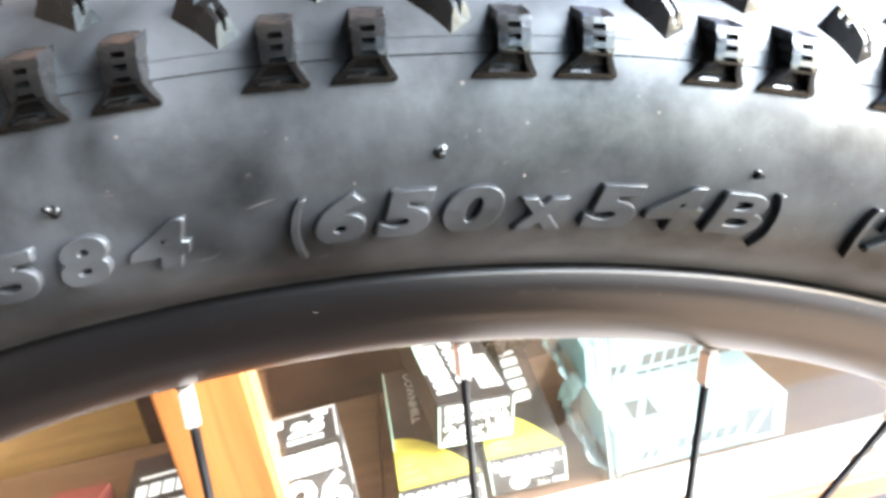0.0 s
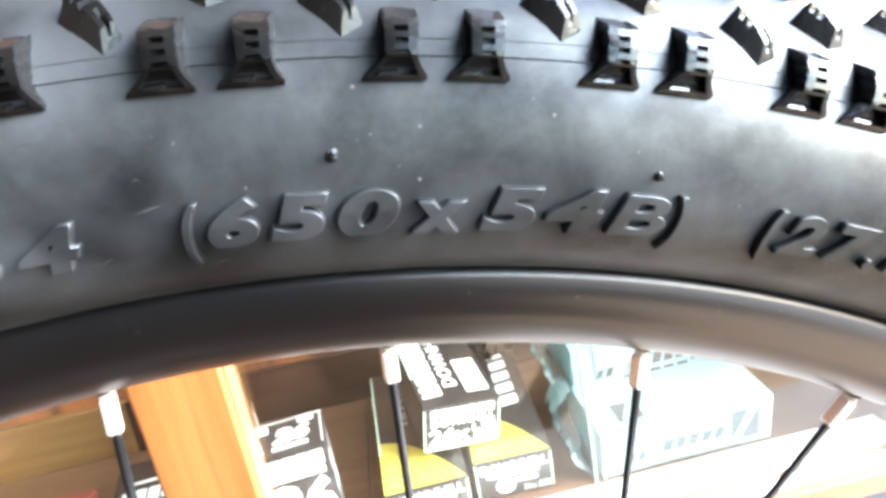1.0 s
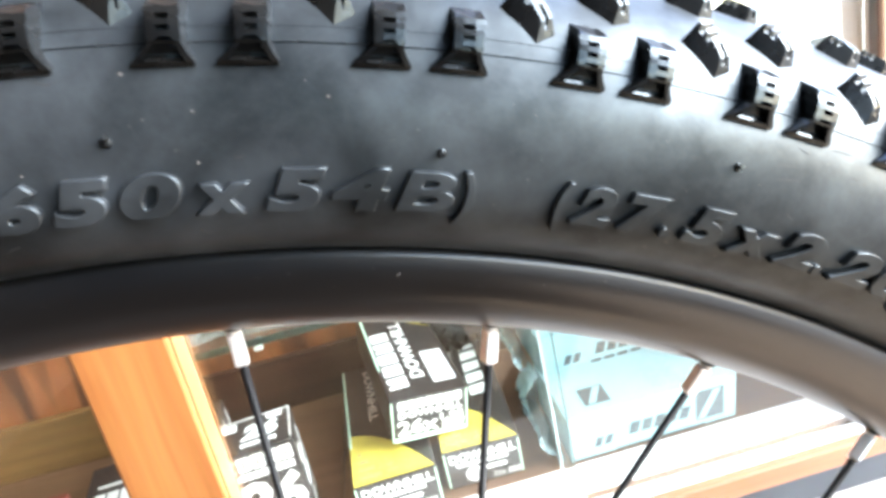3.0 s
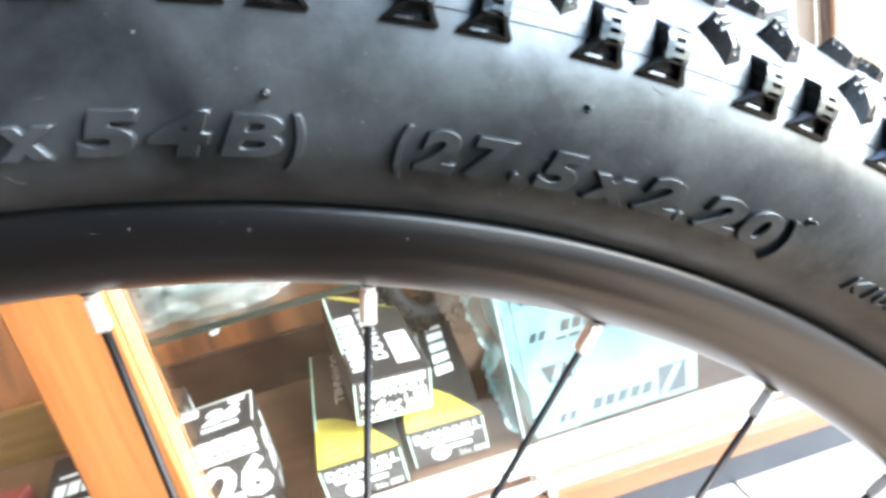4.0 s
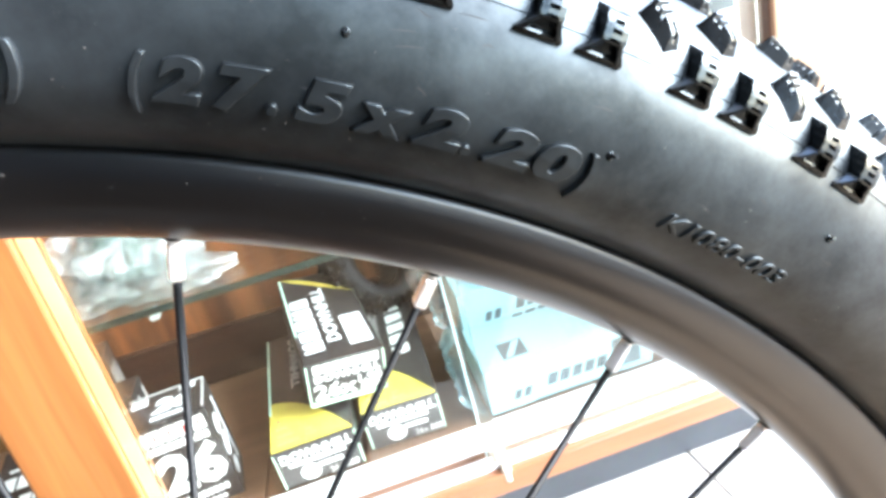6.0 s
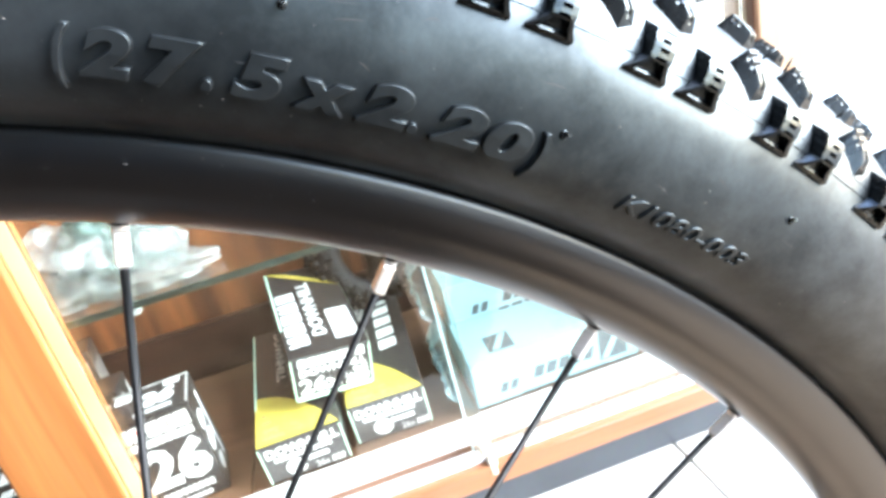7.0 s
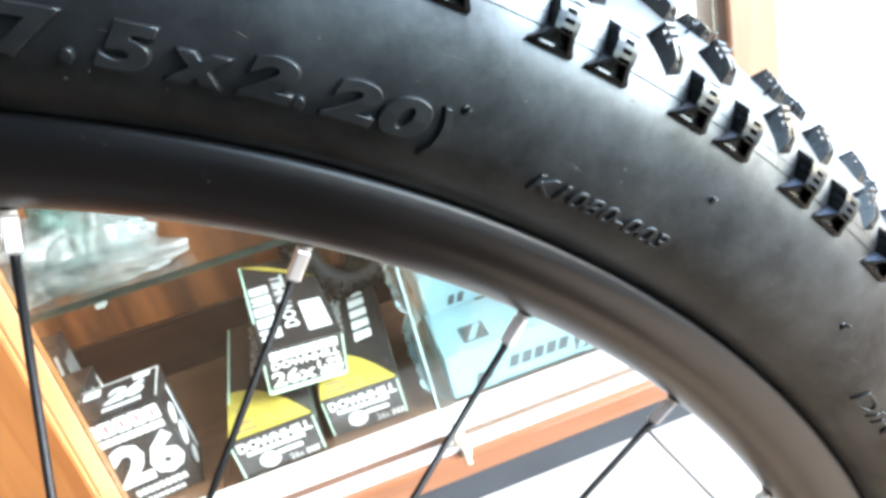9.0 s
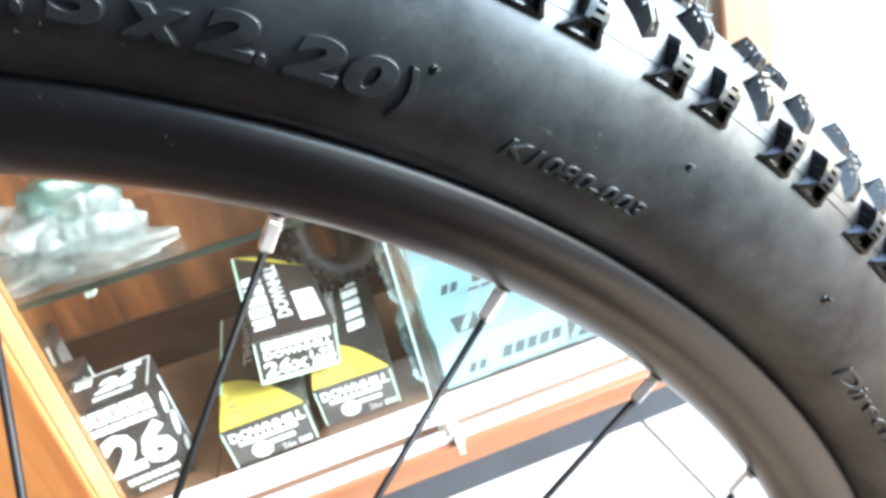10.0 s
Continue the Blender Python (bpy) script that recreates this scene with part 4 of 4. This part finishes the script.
# upright box behind the figures box, and boxes in the next bay
kb2 = card_box("tall black inner tube box with white leafy print", .055, .050, .118, pose(-.192, .486, .2400, 0, 0, 6), CARD_BLACK)
leaf = random.Random(5)
for face, wide in (("front", .055), ("right", .050)):
    stamp(kb2, .055, .050, .118, face, [[(u + r * math.cos(a + q), v + 1.6 * r * math.sin(a + q)) for q in (0, 1.1, 2.2, 3.3, 4.6)] for u, v, r, a in
                                        ((leaf.uniform(.006, wide - .006), leaf.uniform(.012, .108), leaf.uniform(.002, .0055), leaf.uniform(0, 6)) for _ in range(26))], INK_DULL)
kb3 = card_box("black and white striped carton against the back", .070, .050, .140, pose(-.250, .560, .2400, 0, 0, 12), CARD_BLACK)
stamp(kb3, .070, .050, .140, "front", [rect(.040 + .009 * i, .040 + .016 * (i % 3), .0435 + .009 * i, .128 - .02 * (i % 2), .004) for i in range(3)], INK_DULL)
stamp(kb3, .070, .050, .140, "right", [rect(.006 + .011 * i, .050, .010 + .011 * i, .120, -.006) for i in range(4)], INK_DULL)
kb4 = card_box("grey and black inner tube box in the next bay", .095, .090, .062, pose(-.290, .455, .2400, 14, 0, 4), CARD_BLACK)
stamp(kb4, .095, .090, .062, "top", bars(.010, .030, .080, .048, 5, .15) + bars(.030, .010, .082, .020, 4, .12) + [rect(.012, .056, .060, .060)], INK_WHITE)
stamp(kb4, .095, .090, .062, "front", bars(.010, .030, .085, .046, 6, .15), INK_WHITE)
card_box("small red carton in the next bay", .060, .050, .070, pose(-.385, .47, .2400, 0, 0, -5), material("red_card", (0.22, 0.05, 0.04), rough=0.45))
SHELF_ROW = ((.200, .610, .056, .235), (.259, .612, .060, .250), (.322, .608, .052, .225), (.377, .612, .064, .255), (.444, .610, .058, .240), (.505, .612, .042, .250),
             (.255, .500, .050, .150), (.322, .515, .060, .120), (.400, .480, .045, .165), (.505, .425, .042, .1515))
for k, (x, y, w, h) in enumerate(SHELF_ROW):
    wb = card_box("tall pale carton standing on the glass shelf" if h > .2 else "pale carton standing on the glass shelf", w, .06, h, pose(x, y, .4748, 0, 0, 0 if h > .2 or k == 9 else 14 - 2 * k), CARD_PALE, "pale_carton", "pale cartons")
    stamp(wb, w, .06, h, "front", [rect(.008, h - .045, w - .008, h - .015), rect(.012, .02, w - .012, .028)], INK_DULL if k % 3 else INK_GREY)
bottle = new("white_bottle")
bottle.matrix_basis = pose(.527, .452, .4748 + .1516)
tagged(bottle, label="small white plastic bottle standing on a pale carton", category="bottle")
flask = lathe([(.0001, .0), (.0060, .0), (.0066, .0008), (.0066, .040), (.0058, .0435), (.0034, .0455), (.0034, .048), (.0001, .048)], 20)
bmesh.ops.rotate(flask, verts=flask.verts[:], matrix=Matrix.Rotation(radians(90), 3, 'X'))
part("flask", flask, WHITE, bottle, smooth=True)
cap = bmesh.new()
rod(cap, (0, 0, .0462), (0, 0, .0560), .0042, .0038, 16)
part("cap", cap, WHITE, bottle)


# ---------------------------------------------------------------- clear bags on the shelf
def poly_bag(label, x, y, size, seed, mat, contents=0):
    """A crumpled clear bag resting on the shelf: flat facets between sharp creases, with small parts inside."""
    rnd = random.Random(int(seed * 10))
    folds = [(Vector((rnd.gauss(0, 1), rnd.gauss(0, 1), rnd.gauss(0, 1))).normalized(), rnd.uniform(.6, 1.5), rnd.random()) for _ in range(6)]
    folds += [(Vector((rnd.gauss(0, 1), rnd.gauss(0, 1), rnd.gauss(0, 1))).normalized(), rnd.uniform(2.0, 3.6), rnd.random()) for _ in range(4)]
    bm = bmesh.new()
    bmesh.ops.create_icosphere(bm, subdivisions=5, radius=1.0)
    for v in bm.verts:
        n = v.co.normalized()
        p = n * 1.3 + Vector((seed, seed * .7, seed * .3))
        k = .52 + .30 * noise.noise(p * .9)
        for way, often, start in folds:
            q = (n.dot(way) + .25 * noise.noise(p + way * 5)) * often + start
            k += .42 / often * abs((q % 1) - .5)
        v.co = Vector((n.x * size[0], n.y * size[1], n.z * size[2])) * k
        v.co.z = max(v.co.z, -size[2] * .55 + .002 * noise.noise(p * 3))
    low = min(v.co.z for v in bm.verts)
    ob = link("plastic_bag", bm, mat, smooth=False, m=pose(x, y, .4748 - low))
    for _ in range(contents):
        c = Vector((rnd.uniform(-.5, .5) * size[0], rnd.uniform(-.5, .3) * size[1], rnd.uniform(-.35, .2) * size[2]))
        way = Vector((rnd.uniform(-1, 1), rnd.uniform(-.4, .4), rnd.uniform(-.5, .5))).normalized()
        part("small_part", rod(bmesh.new(), c, c + way * .018, .0022, .0012, 8), CARD_BLACK, ob, "small dark metal part inside the bag")
    return tagged(ob, label=label, category="plastic bag", group="clear bags on the shelf")


poly_bag("crumpled clear polythene bag on the glass shelf", -.132, .482, (.034, .030, .034), 3.1, BAG_WHITE, 3)
poly_bag("crumpled green-tinted polythene bag on the glass shelf", -.092, .535, (.038, .036, .040), 7.7, BAG_GREEN)
poly_bag("crumpled milky polythene bag beside the green one", -.062, .488, (.034, .034, .030), 12.3, BAG_WHITE)
poly_bag("crumpled clear polythene bag lying flat at the shelf's edge", -.050, .427, (.037, .020, .012), 21.9, BAG)
poly_bag("crumpled clear polythene bag lying flat at the shelf's edge", -.120, .424, (.034, .018, .013), 30.4, BAG)


# ---------------------------------------------------------------- spare tyre folded up in the cabinet
def folded_tyre(x, y, z):
    """A knobbly tyre folded up into two loops, standing on edge."""
    root = new("folded_tyre")
    root.matrix_basis = pose(x, y, z, 62, 0, 38)
    tagged(root, label="black knobbly tyre folded into loops in the cabinet", category="tyre")
    kb = slab(-.0045, .0045, -.0032, .0032, -.001, .0052, .0006)
    me = bpy.data.meshes.new("tread_block")
    kb.to_mesh(me)
    kb.free()
    me.materials.append(FOLD_RUBBER)
    n, m = 48, 14
    for R, r, low, lean in ((.052, .017, 0, 0), (.046, .017, -.034, 9)):
        turn = Matrix.Translation((0, 0, low)) @ Matrix.Rotation(radians(lean), 4, 'X')
        bm = bmesh.new()
        grid = [[bm.verts.new(turn @ Vector(((R + r * math.cos(2 * math.pi * j / m)) * math.cos(2 * math.pi * i / n), (R + r * math.cos(2 * math.pi * j / m)) * math.sin(2 * math.pi * i / n),
                                             r * math.sin(2 * math.pi * j / m)))) for j in range(m)] for i in range(n)]
        for i in range(n):
            for j in range(m):
                bm.faces.new((grid[i][j], grid[(i + 1) % n][j], grid[(i + 1) % n][(j + 1) % m], grid[i][(j + 1) % m]))
        part("casing", bm, FOLD_RUBBER, root, smooth=True)
        for i in range(22):
            for b in (-62, -30, 0, 30, 62):
                a = 2 * math.pi * (i + (.5 if b in (-30, 30) else 0)) / 22
                o = new("tread_block", me)
                o.parent = root
                o.matrix_basis = turn @ Matrix.Rotation(a, 4, 'Z') @ Matrix.Translation((R, 0, 0)) @ Matrix.Rotation(-radians(b), 4, 'Y') @ Matrix.Translation((r, 0, 0)) @ Matrix.Rotation(radians(90), 4, 'Y')
    return root


folded_tyre(.148, .632, .372)

# ---------------------------------------------------------------- floor tiles
TS = .40
tile_mesh = bpy.data.meshes.new("floor_tile")
tb = slab(0, TS - .0036, 0, TS - .0036, 0, .008, .0010)
tb.to_mesh(tile_mesh)
tb.free()
tile_mesh.materials.append(TILE)
floor = bpy.data.objects["floor"]
for i in range(-1, 14):
    for j in range(0, 8):
        o = new("floor_tile", tile_mesh)
        o.parent = floor
        o.matrix_basis = pose(.3932 + TS * i, .122 + TS * j, STEP_Z - .008)
